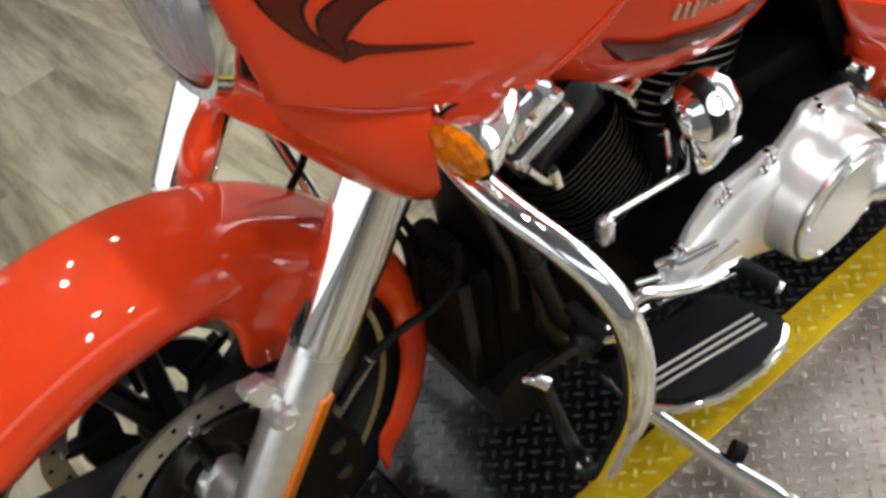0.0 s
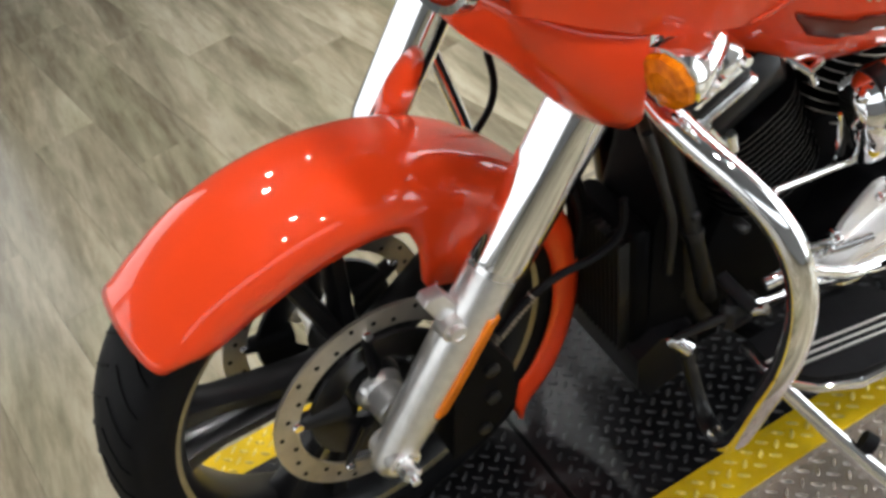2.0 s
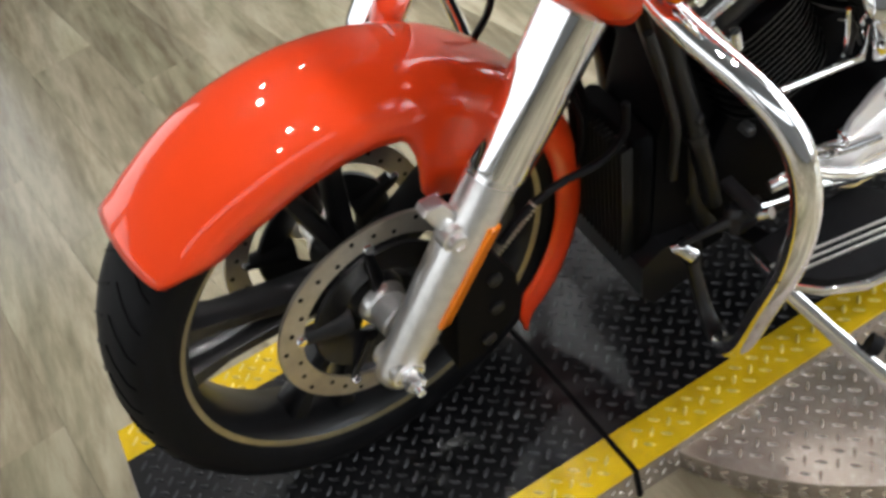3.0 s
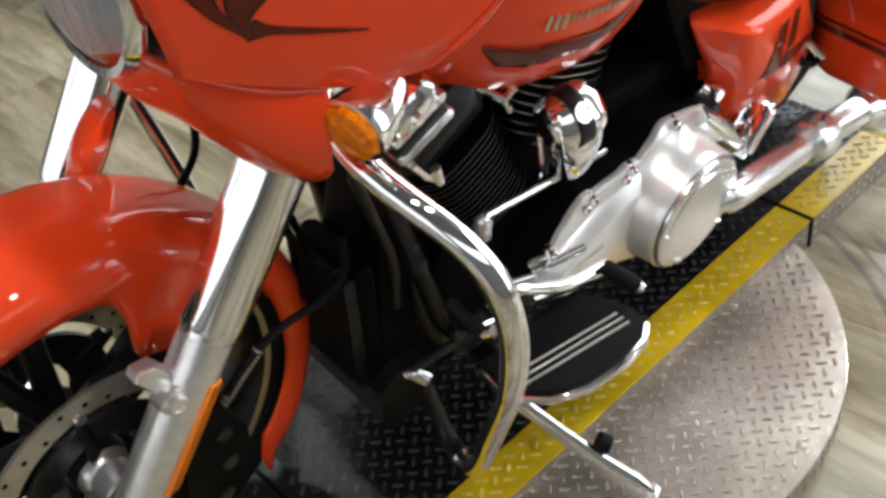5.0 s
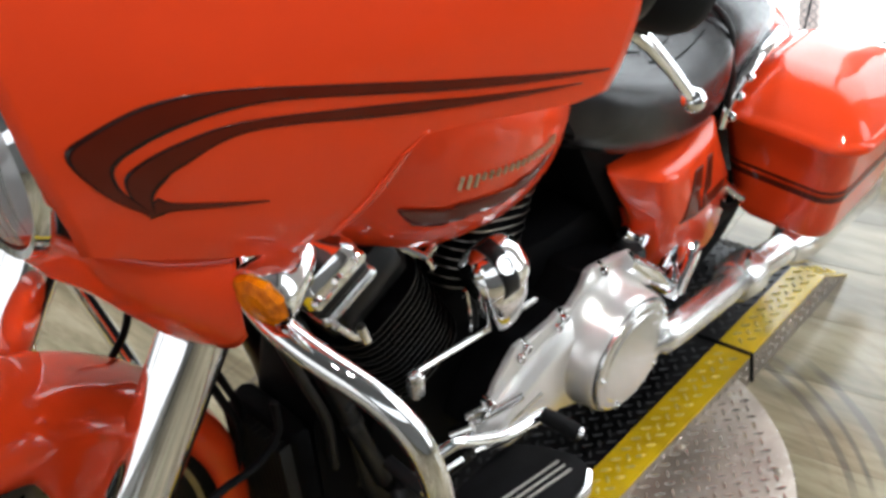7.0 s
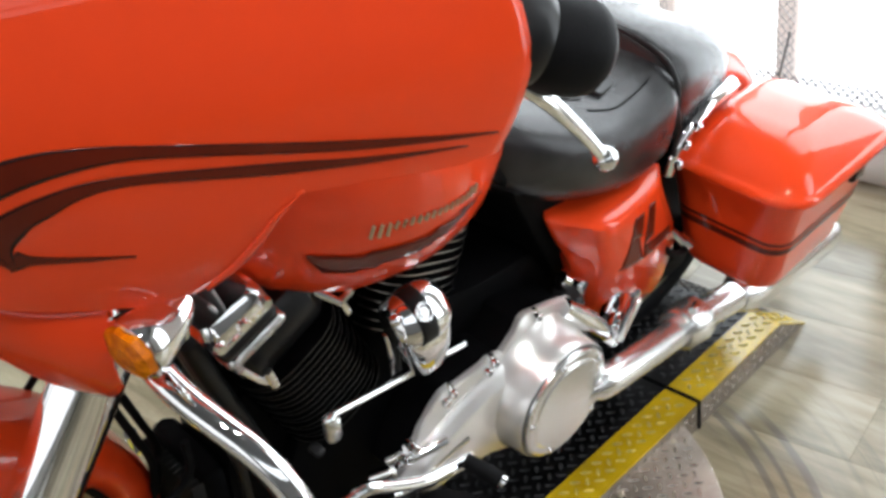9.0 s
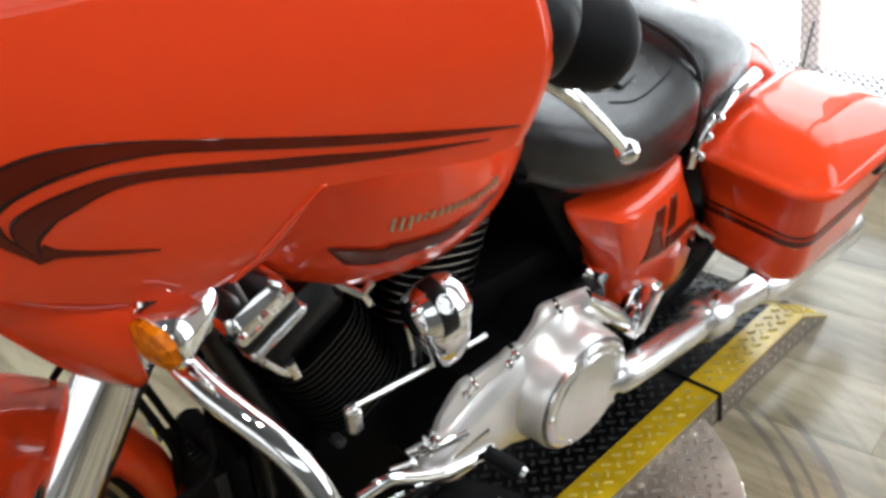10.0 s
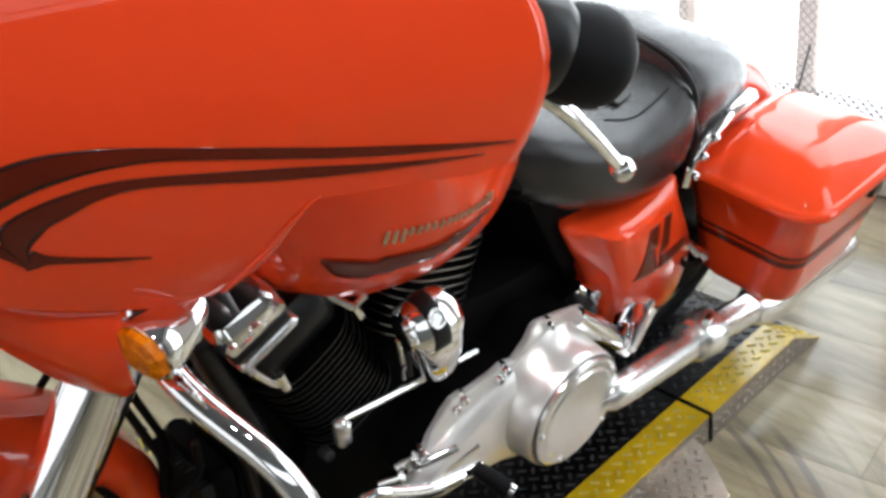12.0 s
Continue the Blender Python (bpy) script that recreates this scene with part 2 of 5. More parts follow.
# ---- mesh helpers ----
class Shape:
    """Collects vertices and faces of one part."""

    def __init__(self):
        self.v, self.f, self.m = [], [], []

    def put(self, verts, faces, matrix=None, slot=0):
        k = len(self.v)
        self.v += [tuple(matrix @ Vector(p)) if matrix else tuple(p) for p in verts]
        self.f += [tuple(i + k for i in face) for face in faces]
        self.m += [slot] * len(faces)
        return self

    def rings(self, rings, closed=True, caps=True, matrix=None, loop=False, slot=0):
        n = len(rings[0])
        v = [p for r in rings for p in r]
        f = []
        count = len(rings) if loop else len(rings) - 1
        for i in range(count):
            a, b = i * n, ((i + 1) % len(rings)) * n
            for j in range(n if closed else n - 1):
                k = (j + 1) % n
                f.append((a + j, a + k, b + k, b + j))
        if caps and closed and not loop:
            f.append(tuple(range(n))[::-1])
            f.append(tuple((len(rings) - 1) * n + j for j in range(n)))
        return self.put(v, f, matrix, slot)

    def tube(self, path, r, n=14, caps=True, slot=0, flat=1.0):
        path = [Vector(p) for p in path]
        rs = r if isinstance(r, (list, tuple)) else [r] * len(path)
        t = (path[1] - path[0]).normalized()
        u = t.orthogonal().normalized()
        out = []
        for i, p in enumerate(path):
            t2 = (path[min(i + 1, len(path) - 1)] - path[max(i - 1, 0)]).normalized()
            u = (u - t2 * u.dot(t2)).normalized()
            w = t2.cross(u)
            out.append([p + (u * math.cos(a) + w * math.sin(a) * flat) * rs[i] for a in [2 * math.pi * k / n for k in range(n)]])
        return self.rings(out, caps=caps, slot=slot)

    def lathe(self, profile, matrix=None, n=40, slot=0, caps=False):
        """profile: (radius, height) along the local y axis."""
        out = [[(r * math.cos(a), h, r * math.sin(a)) for a in [2 * math.pi * k / n for k in range(n)]] for r, h in profile]
        return self.rings(out, caps=caps, matrix=matrix, slot=slot)

    def box(self, c, s, matrix=None, slot=0, bevel=0.0):
        x, y, z = (d / 2 for d in s)
        b = min(bevel, x * 0.8, y * 0.8, z * 0.8)

        def ring(zz, k):
            xx, yy = x - k, y - k
            q = b if b else 0
            if not q:
                return [(xx, yy, zz), (-xx, yy, zz), (-xx, -yy, zz), (xx, -yy, zz)]
            return [(xx, yy - q, zz), (xx - q, yy, zz), (-xx + q, yy, zz), (-xx, yy - q, zz), (-xx, -yy + q, zz), (-xx + q, -yy, zz), (xx - q, -yy, zz), (xx, -yy + q, zz)]
        rr = [ring(-z, 0), ring(z, 0)] if not b else [ring(-z, b * 0.7), ring(-z + b, 0), ring(z - b, 0), ring(z, b * 0.7)]
        m = Matrix.Translation(c) if matrix is None else matrix @ Matrix.Translation(c)
        return self.rings(rr, matrix=m, slot=slot)

    def slab(self, outline, y0, y1, bevel=0.006, slot=0, matrix=None, axis="y", dome=0.0):
        """A plate: outline of (x, z) drawn out along y with rounded rims (axis z: outline of (x, y) along z)."""
        cx = sum(p[0] for p in outline) / len(outline)
        cz = sum(p[1] for p in outline) / len(outline)
        s = 1 if y1 > y0 else -1

        def ring(y, k):
            out = []
            n = len(outline)
            for i, (x, z) in enumerate(outline):
                (ax, az), (bx, bz) = outline[i - 1], outline[(i + 1) % n]
                tx, tz = bx - ax, bz - az
                ln = math.hypot(tx, tz) or 1
                nx, nz = tz / ln, -tx / ln
                if nx * (x - cx) + nz * (z - cz) < 0:
                    nx, nz = -nx, -nz
                px, pz = x - nx * k, z - nz * k
                out.append((px, y, pz) if axis == "y" else (px, pz, y))
            return out
        b = bevel
        rr = [ring(y0, 0), ring(y1 - s * b, 0), ring(y1 - s * b * 0.3, b * 0.3), ring(y1, b)]
        if dome:
            rr += [ring(y1 + s * dome * 0.7, b + dome * 1.2), ring(y1 + s * dome, b + dome * 3.0)]
        return self.rings(rr, slot=slot, matrix=matrix)

    def ball(self, c, r, n=16, m=10, slot=0, matrix=None):
        rr = r if isinstance(r, (tuple, list)) else (r, r, r)
        out = []
        for i in range(1, m):
            a = math.pi * i / m
            out.append([(c[0] + rr[0] * math.sin(a) * math.cos(b), c[1] + rr[1] * math.sin(a) * math.sin(b), c[2] + rr[2] * math.cos(a)) for b in [2 * math.pi * k / n for k in range(n)]])
        return self.rings(out, slot=slot, matrix=matrix)


def smooth_path(points, n=6):
    """Catmull-Rom curve through the points."""
    p = [Vector(q) for q in points]
    p = [p[0] * 2 - p[1]] + p + [p[-1] * 2 - p[-2]]
    out = []
    for i in range(1, len(p) - 2):
        for k in range(n):
            t = k / n
            a, b, c, d = p[i - 1:i + 3]
            out.append(0.5 * ((2 * b) + (c - a) * t + (2 * a - 5 * b + 4 * c - d) * t * t + (3 * b - a - 3 * c + d) * t ** 3))
    return out + [p[-2]]


def lerp_table(table, x):
    for (x0, *a), (x1, *b) in zip(table, table[1:]):
        if x <= x1:
            t = max(0, (x - x0) / (x1 - x0))
            return [p + (q - p) * t for p, q in zip(a, b)]
    return list(table[-1][1:])


def part(name, shape, material, parent=None, label="", sharp=38, bevel=0.0, thick=0.0):
    me = bpy.data.meshes.new(name)
    me.from_pydata(shape.v, [], shape.f)
    mats = material if isinstance(material, (list, tuple)) else [material]
    for m in mats:
        me.materials.append(m)
    if len(mats) > 1:
        me.polygons.foreach_set("material_index", shape.m)
    bm = bmesh.new()
    bm.from_mesh(me)
    if thick == 0:
        bmesh.ops.recalc_face_normals(bm, faces=bm.faces)
    bm.to_mesh(me)
    bm.free()
    me.polygons.foreach_set("use_smooth", [True] * len(me.polygons))
    me.set_sharp_from_angle(angle=radians(sharp))
    ob = new(name, me)
    if thick:
        mod = ob.modifiers.new("thickness", "SOLIDIFY")
        mod.thickness, mod.offset = thick, 0
    if bevel:
        mod = ob.modifiers.new("edge", "BEVEL")
        mod.width, mod.segments, mod.limit_method = bevel, 2, "ANGLE"
    if parent:
        ob.parent = parent
    if label:
        ob["label"] = label
    return ob


def along(a, b):
    """A matrix whose y axis runs from a to b, with its origin at a."""
    a, b = Vector(a), Vector(b)
    return Matrix.Translation(a) @ (b - a).to_track_quat("Y", "Z").to_matrix().to_4x4()


# ---- the room ----
FLOOR = -0.063
X0, X1, Y0, Y1, ZC = -5.0, 2.23, -4.0, 5.0, 2.9


def structure(name, shape, material, label, category, **kw):
    return tagged(part(name, shape, material, None, **kw), label, category, kind="structure")


floor = structure("floor", Shape().box(((X0 + X1) / 2, (Y0 + Y1) / 2, FLOOR - 0.06), (X1 - X0 + 0.4, Y1 - Y0 + 0.4, 0.1)), GROOVE, "pale distressed wood-look plank floor", "floor")
structure("ceiling", Shape().box(((X0 + X1) / 2, (Y0 + Y1) / 2, ZC + 0.05), (X1 - X0 + 0.4, Y1 - Y0 + 0.4, 0.1)), CEIL, "plain dark grey showroom ceiling", "ceiling")
SX, SW, SB, ST = -0.9, 5.4, 2.0, 2.84          # wide glazed front behind the camera: middle, width, sill, head
south = Shape()
south.box(((X0 + X1) / 2, Y0 - 0.06, (SB - 0.1) / 2 - 0.1), (X1 - X0, 0.12, SB + 0.1))
south.box(((X0 + X1) / 2, Y0 - 0.06, (ST + ZC + 0.1) / 2), (X1 - X0, 0.12, ZC + 0.1 - ST))
for a, b in ((X0, SX - SW / 2), (SX + SW / 2, X1)):
    south.box(((a + b) / 2, Y0 - 0.06, (SB + ST) / 2 - 0.05), (b - a, 0.12, ST - SB + 0.1))
second = structure("window_2", Shape().box((SX, Y0 - 0.04, SB + 0.01), (SW, 0.10, 0.02), bevel=0.004), FRAME, "large plain window letting in soft daylight", "window")
for k in range(2):
    part("mullion", Shape().box((SX - SW / 2 + SW * k, Y0 - 0.06, (SB + ST) / 2), (0.06, 0.06, ST - SB), bevel=0.005), FRAME, second)
sheet2 = Shape().put([(SX - 3.5, Y0 - 0.6, 0), (SX + 3.5, Y0 - 0.6, 0), (SX + 3.5, Y0 - 0.6, 3.4), (SX - 3.5, Y0 - 0.6, 3.4)], [(0, 1, 2, 3)])
structure("backdrop_south", sheet2, SOUTHLIGHT, "soft daylight outside the window", "backdrop")
structure("wall_south", south, WALL, "plain pale grey painted showroom wall", "wall")
NX0, NX1, NZ0, NZ1 = -4.8, -0.7, 0.4, 2.82          # glazed shop front beyond the front wheel
north = Shape()
north.box(((X0 + X1) / 2, Y1 + 0.06, (NZ0 - 0.15) / 2), (X1 - X0, 0.12, NZ0 + 0.15))
north.box(((X0 + X1) / 2, Y1 + 0.06, (NZ1 + ZC + 0.1) / 2), (X1 - X0, 0.12, ZC + 0.1 - NZ1))
for a, b in ((X0, NX0), (NX1, X1)):
    north.box(((a + b) / 2, Y1 + 0.06, (NZ0 + NZ1) / 2), (b - a, 0.12, NZ1 - NZ0))
structure("wall_north", north, WALL, "plain grey painted showroom wall round a window", "wall")
fifth = structure("window_5", Shape().box(((NX0 + NX1) / 2, Y1 + 0.04, NZ0 + 0.01), (NX1 - NX0, 0.10, 0.02), bevel=0.004), FRAME, "tall bright showroom window beyond the front wheel", "window")
for k in range(3):
    part("mullion", Shape().box((NX0 + (NX1 - NX0) * k / 2, Y1 + 0.06, (NZ0 + NZ1) / 2), (0.06, 0.06, NZ1 - NZ0), bevel=0.005), FRAME, fifth)
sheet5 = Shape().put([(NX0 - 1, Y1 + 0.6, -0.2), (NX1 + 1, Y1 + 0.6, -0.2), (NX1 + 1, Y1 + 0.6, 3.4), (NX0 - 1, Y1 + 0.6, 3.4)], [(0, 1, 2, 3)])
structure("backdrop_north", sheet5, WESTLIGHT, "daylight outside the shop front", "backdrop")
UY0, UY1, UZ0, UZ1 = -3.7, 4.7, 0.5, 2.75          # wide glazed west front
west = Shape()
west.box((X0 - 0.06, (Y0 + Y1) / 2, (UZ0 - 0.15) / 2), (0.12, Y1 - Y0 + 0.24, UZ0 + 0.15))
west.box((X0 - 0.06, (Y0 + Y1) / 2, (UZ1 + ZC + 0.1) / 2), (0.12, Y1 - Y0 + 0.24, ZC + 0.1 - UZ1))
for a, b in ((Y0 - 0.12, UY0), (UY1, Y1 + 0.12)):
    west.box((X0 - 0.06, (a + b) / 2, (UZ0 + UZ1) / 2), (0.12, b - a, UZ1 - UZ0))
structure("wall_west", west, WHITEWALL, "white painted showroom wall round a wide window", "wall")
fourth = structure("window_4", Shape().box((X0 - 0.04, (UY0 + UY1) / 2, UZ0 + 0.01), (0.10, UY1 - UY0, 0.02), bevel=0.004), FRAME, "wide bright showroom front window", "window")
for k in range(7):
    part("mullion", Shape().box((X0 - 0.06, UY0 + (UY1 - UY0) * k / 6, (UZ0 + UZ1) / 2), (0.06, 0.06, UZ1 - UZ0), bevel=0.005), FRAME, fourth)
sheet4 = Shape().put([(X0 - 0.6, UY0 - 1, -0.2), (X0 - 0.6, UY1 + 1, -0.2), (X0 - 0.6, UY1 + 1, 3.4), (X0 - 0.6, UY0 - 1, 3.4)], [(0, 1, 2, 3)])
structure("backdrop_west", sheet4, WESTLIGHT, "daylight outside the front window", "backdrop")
# east wall with two windows: below, between, beside and above the openings
WY0, WY1, WZ0, WZ1 = -0.95, 1.05, 0.105, 2.35
VY0, VY1 = -2.7, -1.5
east = Shape()
east.box((X1 + 0.09, (Y0 + Y1) / 2, (FLOOR + WZ0) / 2), (0.18, Y1 - Y0 + 0.24, WZ0 - FLOOR))
east.box((X1 + 0.09, (Y0 + Y1) / 2, (WZ1 + ZC) / 2), (0.18, Y1 - Y0 + 0.24, ZC - WZ1))
for a, b in ((Y0 - 0.12, VY0), (VY1, WY0), (WY1, Y1 + 0.12)):
    east.box((X1 + 0.09, (a + b) / 2, (WZ0 + WZ1) / 2), (0.18, b - a, WZ1 - WZ0))
structure("wall_east", east, WHITEWALL, "white painted wall under a large window", "wall")
structure("baseboard", Shape().box((X1 - 0.006, (Y0 + Y1) / 2, FLOOR + 0.045), (0.012, Y1 - Y0, 0.09), bevel=0.004), FRAME, "pale grey skirting board along the wall", "baseboard")

window = structure("window_1", Shape().box((X1 + 0.02, (WY0 + WY1) / 2, WZ0 + 0.008), (0.10, WY1 - WY0, 0.016), bevel=0.004), FRAME, "bright daylit window with wire-mesh strips over its bars", "window")
third = structure("window_3", Shape().box((X1 + 0.02, (VY0 + VY1) / 2, WZ0 + 0.008), (0.10, VY1 - VY0, 0.016), bevel=0.004), FRAME, "bright daylit showroom window with a pale frame", "window")
for y in (VY0 + 0.03, (VY0 + VY1) / 2, VY1 - 0.03):
    part("bar", Shape().box((X1 + 0.075, y, (WZ0 + WZ1) / 2), (0.03, 0.062, WZ1 - WZ0), bevel=0.006), FRAME, third, "pale window post")
posts_y = [-0.92, -0.19, 0.125, 0.49, 1.02]
for y in posts_y:
    part("bar", Shape().box((X1 + 0.075, y, (WZ0 + WZ1) / 2), (0.03, 0.062, WZ1 - WZ0), bevel=0.006), POST_GLARE, window, "beige window post, paled as by the window's glare")


def lattice(y0, z0, y1, z1, pitch, x, wire=0.0013):
    """A strip of expanded wire mesh in the plane of the window."""
    s = Shape()
    w, h = y1 - y0, z1 - z0
    for slope in (1, -1):
        k = -h
        while k < w:
            a, b = max(0, k), min(w, k + h / 1.0)
            za, zb = (a - k), (b - k)
            if b > a:
                if slope < 0:
                    za, zb = h - za, h - zb
                s.tube([(x, y0 + a, z0 + za), (x, y0 + b, z0 + zb)], wire, 4)
            k += pitch
    return s


for a, b in ((0.085, 0.165), (0.462, 0.52), (0.98, 1.05)):
    part("mesh_strip", lattice(a, WZ0 + 0.06, b, WZ1, 0.024, X1 + 0.03), WIRE, window, "grey diamond wire mesh strip")
part("mesh_strip", lattice(WY0, WZ0 + 0.012, WY1, WZ0 + 0.066, 0.024, X1 + 0.026, 0.0024), WIRE, window, "grey diamond wire mesh strip")
part("stay", Shape().tube([(X1 + 0.02, 0.118, 0.165), (X1 + 0.02, 0.092, 0.29)], 0.003, 6), GREY, window)
sheet = Shape()
sheet.put([(X1 + 0.55, -5.5, -1.0), (X1 + 0.55, 6.5, -1.0), (X1 + 0.55, 6.5, 4.0), (X1 + 0.55, -5.5, 4.0)], [(0, 1, 2, 3)])
structure("backdrop", sheet, DAYLIGHT, "overexposed white daylight outside the window", "backdrop")


# dark steel upright screwed to the wall beside the window
post = new("wall_upright")
tagged(post, "dark steel upright with a screw on the white wall", "bracket")
part("bar", Shape().box((X1 - 0.014, -0.243, 0.60), (0.024, 0.034, 1.16), bevel=0.003), GREY, post)
part("screw", Shape().lathe([(0, -0.003), (0.005, -0.003), (0.007, 0), (0.007, 0.006)], Matrix.Translation((X1 - 0.027, -0.243, 0.045)) @ pose(0, 0, 0, 0, 0, -90), 10), ALUMINIUM, post, "bright screw head")

# ceiling spot lamps
def spot(x, y):
    root = new("spot_lamp")
    root.location = (x, y, ZC)
    part("stem", Shape().tube([(0, 0, 0), (0, 0, -0.12)], 0.01, 8), FRAME, root)
    part("can", Shape().lathe([(0.0, 0), (0.045, 0), (0.05, 0.02), (0.05, 0.12), (0.045, 0.122)], pose(0, 0, -0.11, -90), 20), FRAME, root)
    part("bulb", Shape().ball((0, 0, -0.225), (0.038, 0.038, 0.02)), BULB, root, "glowing bulb")
    data = bpy.data.lights.new("spot_lamp", "SPOT")
    data.spot_size, data.spot_blend = radians(98), 0.8
    data.energy, data.shadow_soft_size, data.color = SPOT_POWER, 0.04, (1.0, 0.98, 0.97)
    shine = new("light", data)
    shine.location = (0, 0, -0.29)
    shine.parent = root
    return tagged(root, "small white ceiling spot lamp, switched on", "light", "ceiling spot lamps")


lamp = spot(*SPOTS[0])
for x, y in SPOTS[1:]:
    copy_thing(lamp, pose(x, y, ZC))


# ---- turntable and display track of chequer plate ----
def lugs(inside, x0, x1, y0, y1, height, pitch=0.0147, length=0.021, width=0.0055, place=None):
    """Raised diamond lugs, alternately turned, on the patch where inside(x, y) holds."""
    s = Shape()
    i = 0
    x = x0 + pitch / 2
    while x < x1:
        j = 0
        y = y0 + pitch / 2
        while y < y1:
            if (i + j) % 2 == 0 and inside(x, y):
                a = radians(45 if i % 2 else -45)
                c, d = math.cos(a), math.sin(a)
                L, W = length / 2, width / 2
                pts = [(-L, 0), (-L * 0.4, -W), (L * 0.4, -W), (L, 0), (L * 0.4, W), (-L * 0.4, W)]
                base = [(x + c * p - d * q, y + d * p + c * q) for p, q in pts]
                top = [(x + c * p * 0.72 - d * q * 0.45, y + d * p * 0.72 + c * q * 0.45) for p, q in pts]
                f = place or (lambda px, py, pz: (px, py, pz))
                s.put([f(px, py, 0) for px, py in base] + [f(px, py, height) for px, py in top],
                      [(k, (k + 1) % 6, 6 + (k + 1) % 6, 6 + k) for k in range(6)] + [(6, 7, 8, 9, 10, 11)])
            y += pitch
            j += 1
        x += pitch
        i += 1
    return s


SY0, SY1 = -0.309, 0.270          # outer edges of the track
IY0, IY1 = -0.239, 0.197          # inner edges of the yellow bands
SX0, JX0, JX1, BX, SX1 = -0.428, 0.205, 1.215, 1.505, 1.605


def track_z(x):
    return 0.0 if x <= BX else (x - BX) / (SX1 - BX) * (FLOOR + 0.004)


track = new("display_track")
tagged(track, "black and yellow painted chequer-plate track with a ramp", "platform")


def plate(name, x0, x1, y0, y1, material, lug, label=""):
    s = Shape()
    xs = [x0, x1] if x1 <= BX or x0 >= BX else [x0, BX, x1]
    for a, b in zip(xs, xs[1:]):
        za, zb = track_z(a), track_z(b)
        s.put([(a, y0, za), (b, y0, zb), (b, y1, zb), (a, y1, za), (a, y0, za - 0.004), (b, y0, zb - 0.004), (b, y1, zb - 0.004), (a, y1, za - 0.004)],
              [(0, 1, 2, 3), (0, 4, 5, 1), (1, 5, 6, 2), (2, 6, 7, 3), (3, 7, 4, 0)])
    ob = part(name, s, material, track, label)
    g = lugs(lambda x, y: y0 + 0.008 < y < y1 - 0.008 and x0 + 0.01 < x < x1 - 0.01, x0, x1, y0 - (y0 % 0.0294), y1, 0.003, length=0.020, width=0.006, place=lambda px, py, pz: (px, py, track_z(px) + pz))
    l = part("lug", g, lug, ob)
    l["kind"] = "stuff"
    return ob


for a, b in ((SX0, JX0 - 0.004), (JX0 + 0.004, JX1 - 0.004), (JX1 + 0.004, SX1)):
    plate("yellow_band", a, b, SY0, IY0, YELLOW, YELLOW_LUG, "yellow painted chequer plate")
    plate("black_band", a, b, IY0, IY1, BLACKPLATE, BLACK_LUG, "black painted chequer plate")
    plate("yellow_band", a, b, IY1, SY1, YELLOW, YELLOW_LUG, "yellow painted chequer plate")
for y, out in ((SY0, -1), (SY1, 1)):
    for a, b in ((SX0, JX0), (JX0, JX1), (JX1, SX1)):
        s = Shape()
        xs = [a] + [q for q in (BX,) if a < q < b] + [b]
        for p, q in zip(xs, xs[1:]):
            yy = y - out * 0.001
            s.put([(p, yy, FLOOR), (q, yy, FLOOR), (q, yy, track_z(q) - 0.0005), (p, yy, track_z(p) - 0.0005),
                   (p, yy - out * 0.004, FLOOR), (q, yy - out * 0.004, FLOOR), (q, yy - out * 0.004, track_z(q) - 0.0005), (p, yy - out * 0.004, track_z(p) - 0.0005)],
                  [(0, 1, 2, 3), (4, 7, 6, 5), (3, 2, 6, 7), (0, 3, 7, 4), (1, 5, 6, 2)])
        side = part("side_plate", s, STEEL, track, "bare steel chequer plate")
        g = lugs(lambda x, z: x < b - 0.006 and FLOOR + 0.008 < z < track_z(x) - 0.008, a, b, FLOOR, 0.0, 0.002, 0.0125, 0.015, 0.0045, place=lambda px, pz, h: (px, y + out * (h - 0.001), pz))
        if g.v:
            l = part("lug", g, STEEL_LUG, side)
            l["kind"] = "stuff"
for x in (JX0, JX1):
    s = Shape()
    s.box((x, (SY0 + SY1) / 2, -0.003), (0.007, SY1 - SY0 + 0.004, 0.012), bevel=0.001)
    s.box((x, SY0 - 0.0005, FLOOR / 2), (0.007, 0.004, -FLOOR - 0.001))
    part("joint_bar", s, BLACK, track, "black rubber joint strip")
part("front_plate", Shape().box((SX0 - 0.001, (SY0 + SY1) / 2, FLOOR / 2), (0.003, SY1 - SY0, -FLOOR - 0.002)), STEEL, track)

TZ, TCX, TCY, TR = -0.021, 0.722, -0.098, 0.492
turntable = new("turntable")
tagged(turntable, "round bare steel chequer-plate turntable under the track", "turntable")
disc_top = Shape()
rim = [(TCX + TR * math.cos(a), TCY + TR * math.sin(a)) for a in [2 * math.pi * k / 120 for k in range(120)]]
disc_top.slab(rim, FLOOR, TZ, 0.002, axis="z")
top = part("top_plate", disc_top, STEEL, turntable)
g = lugs(lambda x, y: math.hypot(x - TCX, y - TCY) < TR - 0.014 and y < SY0 - 0.006, TCX - TR, TCX + TR, TCY - TR, SY0, 0.0025, 0.0147, 0.021, 0.0055, place=lambda px, py, pz: (px, py, TZ + pz))
l = part("lug", g, STEEL_LUG, top)
l["kind"] = "stuff"
edge = Shape()
for k in range(120):
    a = 2 * math.pi * k / 120
    for zz, tilt in ((TZ - 0.010, 0.6), (TZ - 0.022, -0.6), (TZ - 0.034, 0.6)):
        m = Matrix.Translation((TCX + TR * math.cos(a), TCY + TR * math.sin(a), zz)) @ pose(0, 0, 0, 0, 0, math.degrees(a)) @ pose(0, 0, 0, math.degrees(tilt), 0, 0)
        edge.box((0, 0, 0), (0.004, 0.014, 0.0045), m)
l = part("lug", edge, STEEL_LUG, top)
l["kind"] = "stuff"
